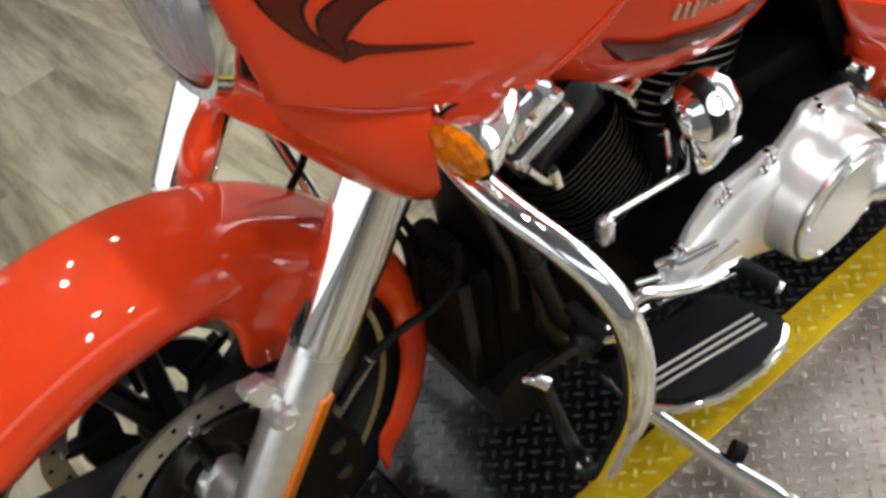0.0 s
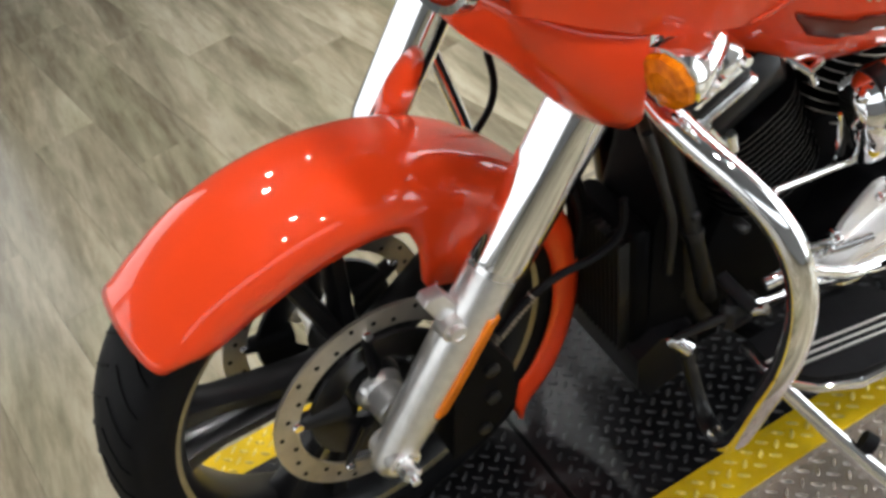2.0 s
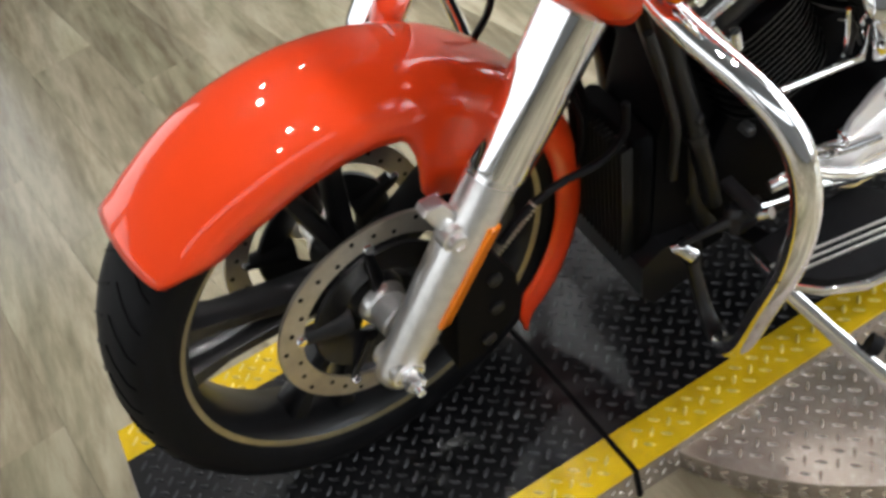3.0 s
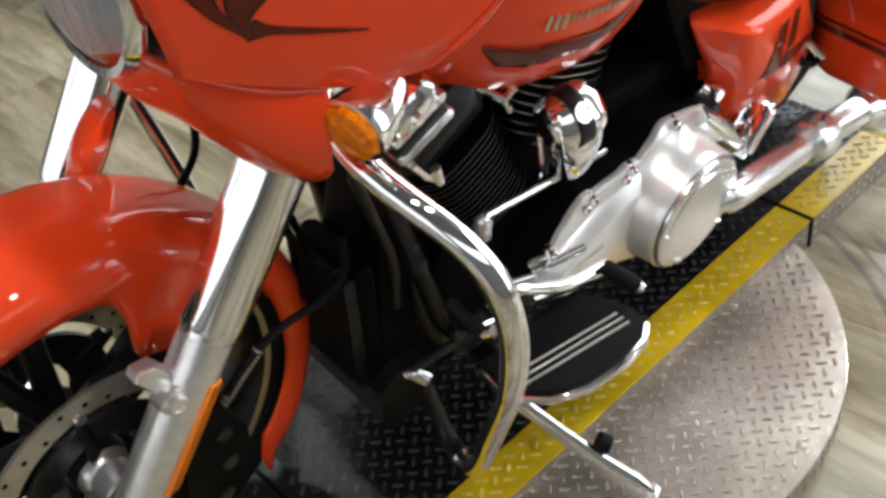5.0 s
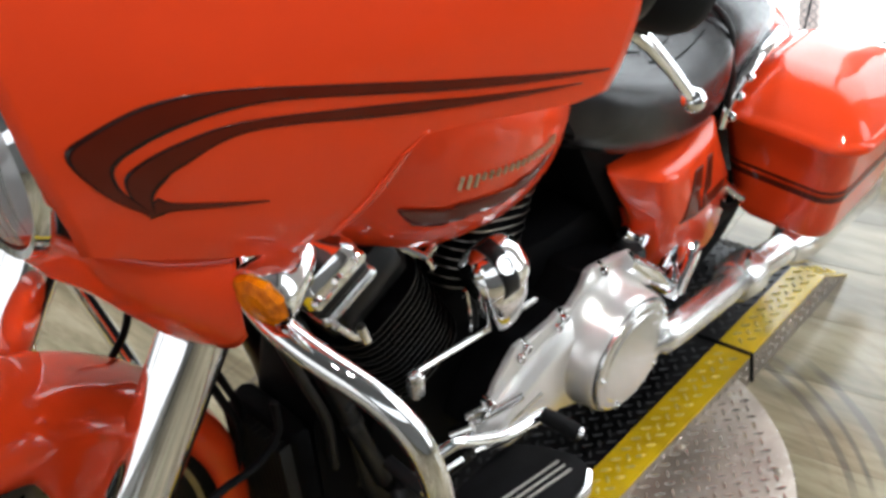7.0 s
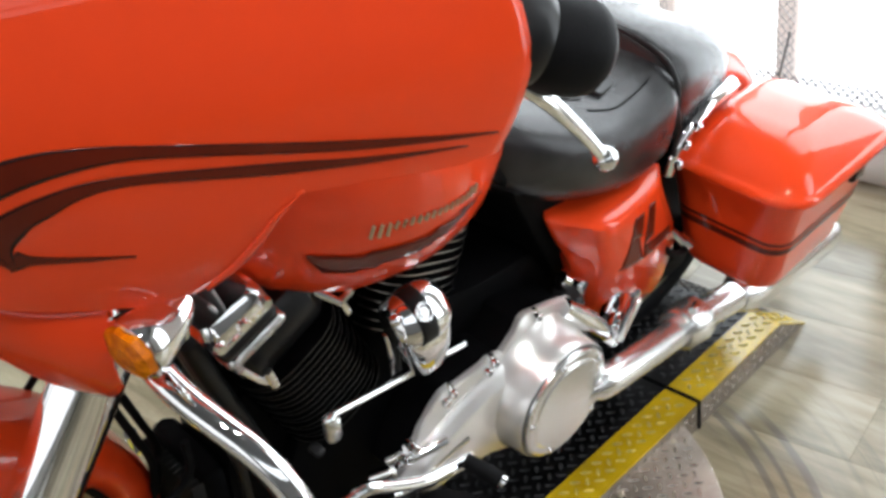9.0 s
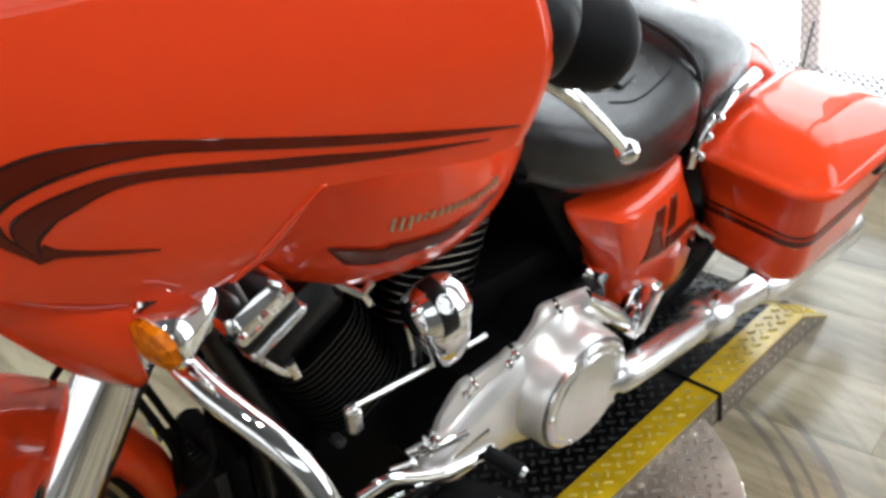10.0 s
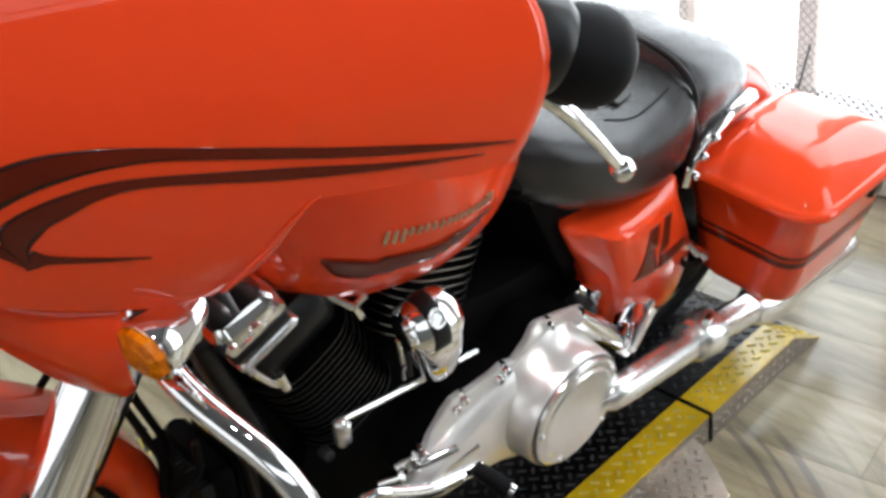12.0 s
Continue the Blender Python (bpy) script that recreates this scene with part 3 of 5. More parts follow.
for bx, by in ((0.765, -0.323), (0.963, -0.320), (1.12, -0.318), (0.58, -0.326), (0.40, -0.322), (0.786, -0.557), (1.0, -0.475), (0.60, -0.545)):
    b = Shape().lathe([(0.0, 0.004), (0.0035, 0.0038), (0.0062, 0.002), (0.0066, 0)], pose(bx, by, TZ, 90), 10)
    part("bolt", b, DISC, turntable, "dull steel bolt head")


# ---- the motorcycle: x to the rear, y to its right, z up; it leans on its side stand ----
bike = new("motorcycle")
bike.rotation_euler = (radians(9.8), 0, 0)
tagged(bike, "orange-red touring motorcycle with chrome trim, leaning on its side stand", "motorcycle")

AXLE = 0.336
FRONT = Matrix.Translation((0, 0.018, AXLE)) @ pose(0, 0, 0, 0, 0, 4.4)     # steered front wheel, axle along local y


def wheel(name, frame_m, r, w, disc_side, lip=0.796):
    hub = Shape()
    hub.lathe([(0.0, -0.07), (0.03, -0.07), (0.038, -0.055), (0.036, -0.03), (0.032, 0.03), (0.038, 0.055), (0.03, 0.07), (0.0, 0.07)], frame_m, 28)
    hub_ob = part(name, hub, BLACK_GLOSS, bike, "black cast alloy wheel with a black tyre")
    h = w / 2
    tyre = Shape()
    prof = [(0.79, -0.40), (0.80, -0.44), (0.845, -0.485), (0.90, -0.50), (0.945, -0.46), (0.975, -0.36), (0.992, -0.2), (1.0, 0)]
    prof = [(r * a, w * b) for a, b in prof] + [(r * a, -w * b) for a, b in prof[-2::-1]]
    tyre.lathe(prof, frame_m, 96)
    part("tyre", tyre, RUBBER, hub_ob, "black rubber road tyre")
    tread = Shape()
    for k in range(46):
        a = 2 * math.pi * k / 46
        for sgn in (1, -1):
            path = []
            for u in range(6):
                b = 0.06 + u * 0.075
                rr = lerp_table([(0, 1.0), (0.2, 0.992), (0.36, 0.975), (0.46, 0.945)], b)[0] * r + 0.0006
                aa = a + sgn * 0.02 + u * 0.022
                path.append(frame_m @ Vector((rr * math.cos(aa), sgn * b * w, rr * math.sin(aa))))
            tread.tube(path, 0.0013, 4)
    g = part("tread_groove", tread, BLACK, hub_ob)
    g["kind"] = "stuff"
    rl = r * lip
    rim_s = Shape().lathe([(rl - 0.002, -h * 0.80), (rl - 0.012, -h * 0.80), (rl - 0.020, -h * 0.66), (rl - 0.026, -h * 0.3), (rl - 0.030, 0), (rl - 0.026, h * 0.3), (rl - 0.020, h * 0.66), (rl - 0.012, h * 0.8), (rl - 0.002, h * 0.8)], frame_m, 96)
    part("rim", rim_s, BLACK_GLOSS, hub_ob)
    for s in (-1, 1):
        part("rim_lip", Shape().lathe([(rl + 0.003, s * h * 0.80), (rl + 0.001, s * h * 0.845), (rl - 0.006, s * h * 0.85), (rl - 0.0125, s * h * 0.80)], frame_m, 96), LIP, hub_ob, "pale machined rim edge")
    for k in range(5):
        for off in (-0.16, 0.16):
            a = 2 * math.pi * (k + 0.32) / 5
            a1 = a + off * 1.0
            p0 = Vector((0.030 * math.cos(a), 0, 0.030 * math.sin(a)))
            p1 = Vector(((rl - 0.018) * math.cos(a1), 0, (rl - 0.018) * math.sin(a1)))
            d = (p1 - p0)
            n = Vector((-d.z, 0, d.x)).normalized()
            ring = []
            for t, wd, th, yy in ((0, 0.017, 0.028, 0.0), (0.35, 0.012, 0.024, -0.002), (0.75, 0.012, 0.020, 0.0), (1.0, 0.020, 0.026, 0.0)):
                c = p0 + d * t
                ring.append([c + n * wd + Vector((0, -th * 0.55, 0)), c + n * wd * 0.6 + Vector((0, -th, 0)), c - n * wd * 0.6 + Vector((0, -th, 0)), c - n * wd + Vector((0, -th * 0.55, 0)),
                             c - n * wd + Vector((0, th * 0.55, 0)), c - n * wd * 0.6 + Vector((0, th, 0)), c + n * wd * 0.6 + Vector((0, th, 0)), c + n * wd + Vector((0, th * 0.55, 0))])
            part("spoke", Shape().rings(ring, matrix=frame_m), BLACK_GLOSS, hub_ob)
    for s in disc_side:
        y = s * 0.074
        dd = Shape().lathe([(0.118, y - 0.0025), (0.150, y - 0.0025), (0.150, y + 0.0025), (0.118, y + 0.0025), (0.118, y - 0.0025)], frame_m, 72)
        disc_ob = part("brake_disc", dd, DISC, hub_ob, "drilled steel brake disc", sharp=30)
        # black dots, slightly proud of the steel, paint the dark of drilled holes
        hole_dots = Shape()
        for k in range(30):
            a = 2 * math.pi * k / 30
            rr = 0.127 + 0.007 * (k % 3)
            hole_dots.lathe([(0.0, 0.0032), (0.0034, 0.0032), (0.0034, -0.0032), (0.0, -0.0032)], frame_m @ Matrix.Translation((rr * math.cos(a), y, rr * math.sin(a))), 8)
        g = part("hole_dot", hole_dots, BLACK, disc_ob)
        g["kind"] = "stuff"
        carrier = Shape().lathe([(0.05, y + 0.012), (0.062, y + 0.004), (0.100, y), (0.102, y + 0.004), (0.06, y + 0.01)], frame_m, 40)
        for k in range(5):
            a = 2 * math.pi * k / 5 + 0.3
            p0, p1 = [frame_m @ Vector((q * math.cos(a), y + 0.001, q * math.sin(a))) for q in (0.05, 0.122)]
            part("carrier_arm", Shape().tube([p0, p1], [0.016, 0.010], 8, flat=0.4), BLACK_GLOSS, hub_ob)
        part("disc_carrier", carrier, BLACK_GLOSS, hub_ob)
        for k in range(5):
            a = 2 * math.pi * k / 5 + 0.3
            m = frame_m @ Matrix.Translation((0.121 * math.cos(a), y - 0.004 if s < 0 else y, 0.121 * math.sin(a)))
            part("disc_bolt", Shape().lathe([(0, -0.004), (0.006, -0.004), (0.008, 0), (0.008, 0.005)], m, 12), CHROME, hub_ob)
        part("hub_sleeve", Shape().lathe([(0.0, s * 0.110), (0.022, s * 0.110), (0.0255, s * 0.107), (0.0265, s * 0.078), (0.031, s * 0.073), (0.034, s * 0.06)], frame_m, 28), ALUMINIUM, hub_ob, "bare metal hub sleeve")
    return hub_ob


wheel("front_wheel", FRONT, 0.330, 0.128, (-1, 1), 0.811)
wheel("rear_wheel", Matrix.Translation((1.36, 0.0, 0.29)), 0.29, 0.17, (1,))


# front fender: a rounded crown with deep side skirts, cut back at the forks
def front_fender():
    s = Shape()
    rings = []
    n = 120
    for i in range(n + 1):
        deg = 134 - 190 * i / n
        a = radians(deg)
        inner = lerp_table([(-56, 0.330), (-52, 0.290), (-44, 0.262), (0, 0.256), (30, 0.262), (38, 0.240), (44, 0.185), (50, 0.166), (64, 0.164), (68, 0.176), (71.5, 0.225), (76, 0.258), (84, 0.266), (95, 0.269), (112, 0.276), (125, 0.290), (130, 0.305), (134, 0.328)], deg)[0]
        wid = lerp_table([(-56, 0.060), (-38, 0.070), (20, 0.077), (60, 0.087), (110, 0.088), (127, 0.085), (134, 0.075)], deg)[0]
        out = sum(lerp_table([(-56, 0.347), (-40, 0.337), (-20, 0.328), (10, 0.320), (30, 0.317), (50, 0.320), (70, 0.327), (90, 0.335), (110, 0.349), (134, 0.358)], max(-56, min(134, deg + d)))[0] for d in range(-15, 16, 3)) / 11
        skirt = min(0.03, (out - inner) * 0.28)
        crown = min(0.047, out - inner - skirt)
        foot = out - crown
        sec = [(-0.925, inner), (-0.955, inner + (foot - inner) * 0.5), (-0.982, foot - 0.004)]
        sec += [(-math.cos(radians(q)), foot + crown * math.sin(radians(q)) ** 0.9) for q in (8, 20, 33, 46, 60, 75)]
        sec = sec + [(0, out)] + [(-u, rr) for u, rr in sec[::-1]]
        rings.append([FRONT @ Vector((0.016 + rr * math.cos(a), u * wid - 0.004, 0.003 + rr * math.sin(a))) for u, rr in sec])
    s.rings(rings, closed=False, caps=False)
    return s


fender = part("front_fender", front_fender(), PAINT, bike, "glossy orange-red front fender", thick=0.004, sharp=45)
for sgn in (-1, 1):
    yy = -0.112 if sgn < 0 else 0.148
    part("fender_bracket", Shape().slab([(0.058, 0.548), (0.064, 0.556), (0.084, 0.553), (0.096, 0.528), (0.094, 0.508), (0.080, 0.505), (0.068, 0.522)], yy - 0.004, yy + 0.012 if sgn > 0 else yy - 0.024, 0.005), ALUMINIUM, fender, "bare metal fork mount")

# telescopic fork
FK0, FK1 = Vector((-0.016, 0, 0.322)), Vector((0.275, 0, 0.722))
FDIR = (FK1 - FK0).normalized()


def fork_leg(y, s):
    def at(d):
        return FK0 + FDIR * d + Vector((0, y, 0))
    lower = Shape()
    lower.tube([at(d) for d in (-0.035, -0.028, -0.01, 0.02, 0.06, 0.15, 0.285, 0.292)], [0.014, 0.022, 0.026, 0.027, 0.0285, 0.030, 0.030, 0.028], 24)
    leg = part("fork_leg", lower, ALUMINIUM, bike, "bare aluminium lower fork leg with a chrome upper cover")
    cover = Shape().tube([at(d) for d in (0.287, 0.290, 0.297, 0.60, 0.66)], [0.030, 0.0345, 0.0355, 0.0365, 0.0365], 28)
    part("upper_cover", cover, CHROME, leg, "chrome upper fork tube cover")
    part("seal_ring", Shape().tube([at(0.280), at(0.288)], 0.0318, 24), POLISHED, leg)
    clamp = Shape().slab([(-0.045, -0.020), (0.03, -0.028), (0.045, 0.0), (0.034, 0.05), (0.0, 0.055), (-0.040, 0.03)], -0.022, 0.022, 0.008, matrix=Matrix.Translation(at(0.0)))
    part("axle_clamp", Shape().tube([at(0.0) + Vector((0, s * 0.024, 0)), at(0.0) - Vector((0, s * 0.02, 0))], [0.022, 0.027], 20), ALUMINIUM, leg)
    c = at(0.0) + Vector((0, s * 0.022, 0))
    nut = Shape().lathe([(0.0, s * 0.026), (0.008, s * 0.026), (0.0135, s * 0.022), (0.0135, s * 0.006), (0.018, s * 0.005), (0.018, 0)], Matrix.Translation(c), 6)
    nut.lathe([(0.0, s * 0.034), (0.006, s * 0.034), (0.007, s * 0.02)], Matrix.Translation(c), 12)
    part("axle_nut", nut, POLISHED, leg, sharp=25)
    # amber strip reflector on the outer rear face
    side = Vector((0, s, 0))
    back = FDIR.cross(side) * (1 if FDIR.cross(side).x > 0 else -1)
    n = (side * 0.90 + back * 0.44).normalized()
    e = FDIR.cross(n)
    m = Matrix((FDIR, e, n)).transposed().to_4x4()
    m.translation = at(0.155) + n * 0.029
    part("reflector", Shape().box((0, 0, 0), (0.150, 0.026, 0.007), m, bevel=0.002), REFLECTOR, leg, "amber strip reflector")
    bolt_at = at(0.205) + side * 0.020 - back * 0.026
    b = Shape().lathe([(0.0, s * 0.007), (0.006, s * 0.007), (0.0065, s * 0.009), (0.011, s * 0.008), (0.012, 0.0), (0.016, -s * 0.001), (0.018, -s * 0.02)], Matrix.Translation(bolt_at), 20)
    part("mount_bolt", b, ALUMINIUM, leg)
    return leg


fork_leg(-0.128, -1)
fork_leg(0.165, 1)
caliper = Shape()
caliper.slab([(0.05, -0.085), (0.105, -0.075), (0.150, -0.02), (0.152, 0.04), (0.125, 0.105), (0.085, 0.115), (0.07, 0.05)], -0.140, -0.070, 0.014, matrix=Matrix.Translation((0, 0, AXLE)))
cal = part("brake_caliper", caliper, BLACK, bike, "black brake caliper with steel bolts")
for p in ((0.118, 0.0), (0.122, 0.055), (0.10, -0.055)):
    part("caliper_bolt", Shape().lathe([(0, -0.006), (0.006, -0.006), (0.010, -0.004), (0.010, 0.004)], Matrix.Translation((p[0], -0.140, AXLE + p[1])), 12), BLACK_GLOSS, cal)
hose = smooth_path([(0.352, -0.09, 0.50), (0.345, -0.095, 0.455), (0.305, -0.10, 0.437), (0.24, -0.105, 0.445), (0.185, -0.11, 0.434), (0.15, -0.112, 0.41)], 8)
hs = part("brake_hose", Shape().tube(hose, 0.0055, 10), RUBBER, bike, "black rubber brake hose")
a, b = Vector((0.205, -0.108, 0.440)), Vector((0.140, -0.112, 0.395))
for k in range(14):
    p = a.lerp(b, k / 13)
    part("spring_turn", Shape().tube([p, p + (b - a).normalized() * 0.0028], 0.0070, 10), DISC, hs)
part("brake_hose", Shape().tube(smooth_path([(0.30, 0.12, 0.62), (0.302, 0.115, 0.575), (0.285, 0.105, 0.545), (0.245, 0.09, 0.525), (0.22, 0.08, 0.51)], 8), 0.005, 10), RUBBER, bike, "black rubber brake hose")


for y, dx in ((-0.03, 0.0), (-0.012, 0.018)):
    part("front_hose", Shape().tube(smooth_path([(0.290 + dx, y, 0.64), (0.303 + dx, y, 0.557), (0.317 + dx, y, 0.492), (0.328 + dx, y, 0.437), (0.321 + dx, y, 0.388), (0.303 + dx, y, 0.345)], 6), 0.0055, 12), RUBBER, bike, "black rubber hose")

# batwing fairing
def wing_y(x, z):
    return -(0.22 + 0.55 * (x - 0.154) - 0.4 * (x - 0.154) ** 2 - 1.3 * (z - 0.95) ** 2 - 3.0 * max(0, 0.915 - z) ** 2)


LOW = [(0.117, 0.936), (0.152, 0.922), (0.207, 0.898), (0.244, 0.883), (0.281, 0.871), (0.322, 0.873), (0.353, 0.909), (0.373, 0.932), (0.397, 0.950), (0.455, 0.943), (0.536, 0.928), (0.591, 0.927)]
REAR = [(0.909, 0.587), (0.928, 0.592), (0.948, 0.596), (0.964, 0.602), (1.007, 0.609), (1.046, 0.606), (1.138, 0.572), (1.250, 0.460), (1.360, 0.350)]
FRONTX = [(0.907, 0.158), (0.927, 0.150), (0.958, 0.145), (1.002, 0.141), (1.041, 0.141), (1.139, 0.143), (1.360, 0.170)]


def wing(sgn):
    rows = []
    nu, nv = 48, 22
    for j in range(-2, nv + 1):
        row = []
        for i in range(nu + 1):
            u = i / nu
            xl = 0.152 + (0.572 - 0.152) * u
            zl = lerp_table(LOW, xl)[0]
            v = max(0, j) / nv
            z = zl + (1.36 - 0.10 * u - zl) * v
            xf, xr = lerp_table(FRONTX, z)[0], lerp_table(REAR, z)[0]
            w = min(1, v * 5) ** 0.55
            x = xl * (1 - w) + (xf + (xr - xf) * u) * w
            y = wing_y(x, z)
            if j < 0:
                k = -j
                x, y, z = x + 0.006 * k, y + 0.010 * k, z - (0.001 if xl < 0.3 else 0.004) * k
            row.append((x, sgn * -y, z))
        rows.append(row)
    return rows


def wing_sheet(sgn):
    s = Shape()
    s.rings(wing(sgn), closed=False, caps=False)
    return s


fairing = part("fairing", wing_sheet(-1), PAINT, bike, "orange-red handlebar fairing with maroon flame decals", thick=0.004, sharp=50)
part("fairing_half", wing_sheet(1), PAINT, fairing, thick=0.004, sharp=50)
lip_rows = []
for k in range(25):
    x = 0.322 + (0.400 - 0.322) * k / 24
    z = lerp_table(LOW, x)[0]
    y = wing_y(x, z)
    w = 0.012 * math.sin(math.pi * min(1, 0.12 + k / 24)) + 0.002
    lip_rows.append([(x, y - 0.0035, z + 0.001), (x + w * 0.45, y - 0.001, z - w * 0.35), (x + w * 0.9, y + 0.005, z - w * 0.75)])
part("edge_lip", Shape().rings(lip_rows, closed=False, caps=False), PAINT, fairing, "rolled edge of the fairing", thick=0.003, sharp=60)
# nose between the two wings, round the headlamp
nose = Shape()
rows = []
for z, xo in ((1.075, 0.118), (1.12, 0.118), (1.18, 0.125), (1.26, 0.14), (1.36, 0.165)):
    e = -wing_y(0.135, z)
    rows.append([(0.128 + xo - 0.118 - 0.05 * (1 - (y / e) ** 2), y, z) for y in [e * (k / 12 * 2 - 1) for k in range(13)]])
nose.rings(rows, closed=False, caps=False)
part("nose", nose, PAINT, fairing, thick=0.004)
part("inner_panel", Shape().box((0.30, 0, 1.01), (0.16, 0.44, 0.30), bevel=0.04), BLACK, fairing, "black inner dash panel")


def decal(upper, lower, mats, name="decal"):
    """A painted streak on the left wing between two edges, with a darker outline."""
    s = Shape()
    up, lo = smooth_path([(p[0], 0, p[1]) for p in upper], 6), smooth_path([(p[0], 0, p[1]) for p in lower], 6)
    n = 60

    def pick(path, t):
        k = t * (len(path) - 1)
        i = min(int(k), len(path) - 2)
        return path[i].lerp(path[i + 1], k - i)
    rows = []
    for i in range(n + 1):
        a, b = pick(up, i / n), pick(lo, i / n)
        row = []
        for t in (0, 0.12, 0.35, 0.65, 0.88, 1):
            p = a.lerp(b, t)
            row.append((p.x, wing_y(p.x, p.z) - 0.0032, p.z))
        rows.append(row)
    v = [p for r in rows for p in r]
    s.put(v, [(i * 6 + j, i * 6 + j + 1, i * 6 + j + 7, i * 6 + j + 6) for i in range(n) for j in range(5)])
    s.m = [1 if j in (0, 4) else 0 for i in range(n) for j in range(5)]
    return part(name, s, mats, fairing, "dark maroon flame stripe with black edges", thick=0.0006)


decal([(0.198, 0.944), (0.176, 0.969), (0.162, 1.003), (0.179, 1.016), (0.219, 1.028), (0.267, 1.026), (0.339, 1.010), (0.424, 0.988), (0.500, 0.968), (0.570, 0.949)],
      [(0.200, 0.946), (0.193, 0.959), (0.186, 0.973), (0.190, 0.991), (0.227, 1.006), (0.281, 1.011), (0.337, 1.001), (0.425, 0.979), (0.500, 0.962), (0.570, 0.9475)], [PAINT_DARK, PAINT_LINE])
decal([(0.197, 0.944), (0.189, 0.971), (0.197, 0.985), (0.232, 0.997), (0.279, 1.000), (0.378, 0.983), (0.450, 0.966), (0.540, 0.946)],
      [(0.202, 0.946), (0.204, 0.959), (0.213, 0.969), (0.227, 0.978), (0.277, 0.992), (0.378, 0.973), (0.450, 0.960), (0.540, 0.945)], [PAINT_DARK, PAINT_LINE])
decal([(0.198, 0.945), (0.205, 0.957), (0.215, 0.950), (0.245, 0.940), (0.276, 0.931)],
      [(0.198, 0.941), (0.205, 0.942), (0.214, 0.943), (0.245, 0.936), (0.276, 0.930)], [PAINT_DARK, PAINT_LINE])

# lower apron of the fairing, in front of the forks
apron_low = smooth_path([(0.16, -0.08, 0.857), (0.168, -0.104, 0.83), (0.189, -0.137, 0.809), (0.206, -0.166, 0.786), (0.216, -0.193, 0.775), (0.229, -0.222, 0.775), (0.241, -0.243, 0.779), (0.248, -0.253, 0.793)], 6)
apron_top = smooth_path([(0.150, -0.085, 0.872), (0.152, -0.125, 0.895), (0.153, -0.165, 0.912), (0.160, -0.205, 0.916), (0.180, -0.222, 0.906), (0.206, -0.237, 0.895), (0.232, -0.248, 0.888), (0.258, -0.258, 0.882)], 6)


def apron(sgn):
    s = Shape()
    rows = []
    for a, b in zip(apron_low, apron_top):
        bow = Vector((-0.010, -0.014, 0))
        row = [a + (b + Vector((0, 0.010, 0)) - a) * t + bow * (4 * t * (1 - t)) for t in [k / 8 for k in range(9)]]
        rows.append([(p.x, p.y if sgn < 0 else 0.03 - p.y, p.z) for p in row])
    return s.rings(rows, closed=False, caps=False)


part("apron", apron(-1), PAINT, fairing, "orange-red lower fairing apron", thick=0.005, sharp=60)
part("apron", apron(1), PAINT, fairing, "orange-red lower fairing apron", thick=0.005, sharp=60)

# headlamp
HM = Matrix.Translation((0.165, -0.085, 0.957)) @ Matrix.Diagonal((0.92, 0.92, 0.92, 1)) @ pose(0, 0, 0, 4, 0, 90)   # local y points forward
lampcase = Shape().lathe([(0.070, -0.06), (0.095, -0.03), (0.104, -0.004), (0.105, 0.012), (0.100, 0.022), (0.092, 0.020)], HM, 48)
hl = part("headlight", lampcase, CHROME, bike, "round headlight with a chrome ring and clear glass")
part("glass", Shape().lathe([(0.0, 0.034), (0.03, 0.033), (0.06, 0.029), (0.08, 0.024), (0.094, 0.016)], HM, 48), GLASS, hl, "clear domed glass")
refl = Shape().lathe([(0.0, -0.045), (0.03, -0.042), (0.06, -0.022), (0.085, 0.004), (0.092, 0.014)], HM, 48)
part("reflector", refl, BOWL, hl, "silvered reflector bowl")
part("bulb_shield", Shape().lathe([(0.0, 0.010), (0.014, 0.008), (0.020, -0.002), (0.018, -0.030)], HM, 20), CHROME, hl)
for k in range(9):
    u = -0.064 + 0.016 * k
    part("lens_flute", Shape().tube([HM @ Vector((u, 0.031 - 2.2 * (u * u + v * v), v)) for v in [(-1 + 0.2 * q) * math.sqrt(0.082 ** 2 - u * u) for q in range(11)]], 0.0022, 6), GLASS, hl)
part("trim_ring", Shape().lathe([(0.107, -0.02), (0.110, -0.008), (0.1075, 0.004)], HM, 48), BLACK_GLOSS, hl)


# bullet turn signals
def turn_signal(c, s):
    c = Vector(c)
    d = Vector((-0.96, s * 0.22, -0.10)).normalized()
    m = along(c + d * -0.078, c) @ Matrix.Diagonal((0.74, 0.74, 0.74, 1))
    body = Shape().lathe([(0.0, -0.004), (0.012, -0.002), (0.022, 0.012), (0.031, 0.035), (0.038, 0.058), (0.0415, 0.074), (0.0405, 0.083), (0.036, 0.084)], m, 32)
    t = part("turn_signal", body, CHROME, bike, "chrome bullet turn signal with an amber lens")
    lens = Shape()
    lens.lathe([(0.036, 0.080), (0.0365, 0.086), (0.034, 0.092), (0.020, 0.098), (0.0, 0.1005)], m, 9)
    part("lens", lens, AMBER, t, "faceted amber plastic lens", sharp=8)
    part("bulb", Shape().ball(tuple(m @ Vector((0, 0.084, 0))), 0.010), AMBER, t)
    part("stalk", Shape().tube([c + Vector((0.05, 0, 0)), c + Vector((0.075, -s * 0.04, 0.0)), c + Vector((0.09, -s * 0.09, 0.0))], [0.014, 0.012, 0.011], 14), CHROME, t)
    return t


turn_signal((0.238, -0.283, 0.843), -1)
turn_signal((0.262, 0.300, 0.849), 1)

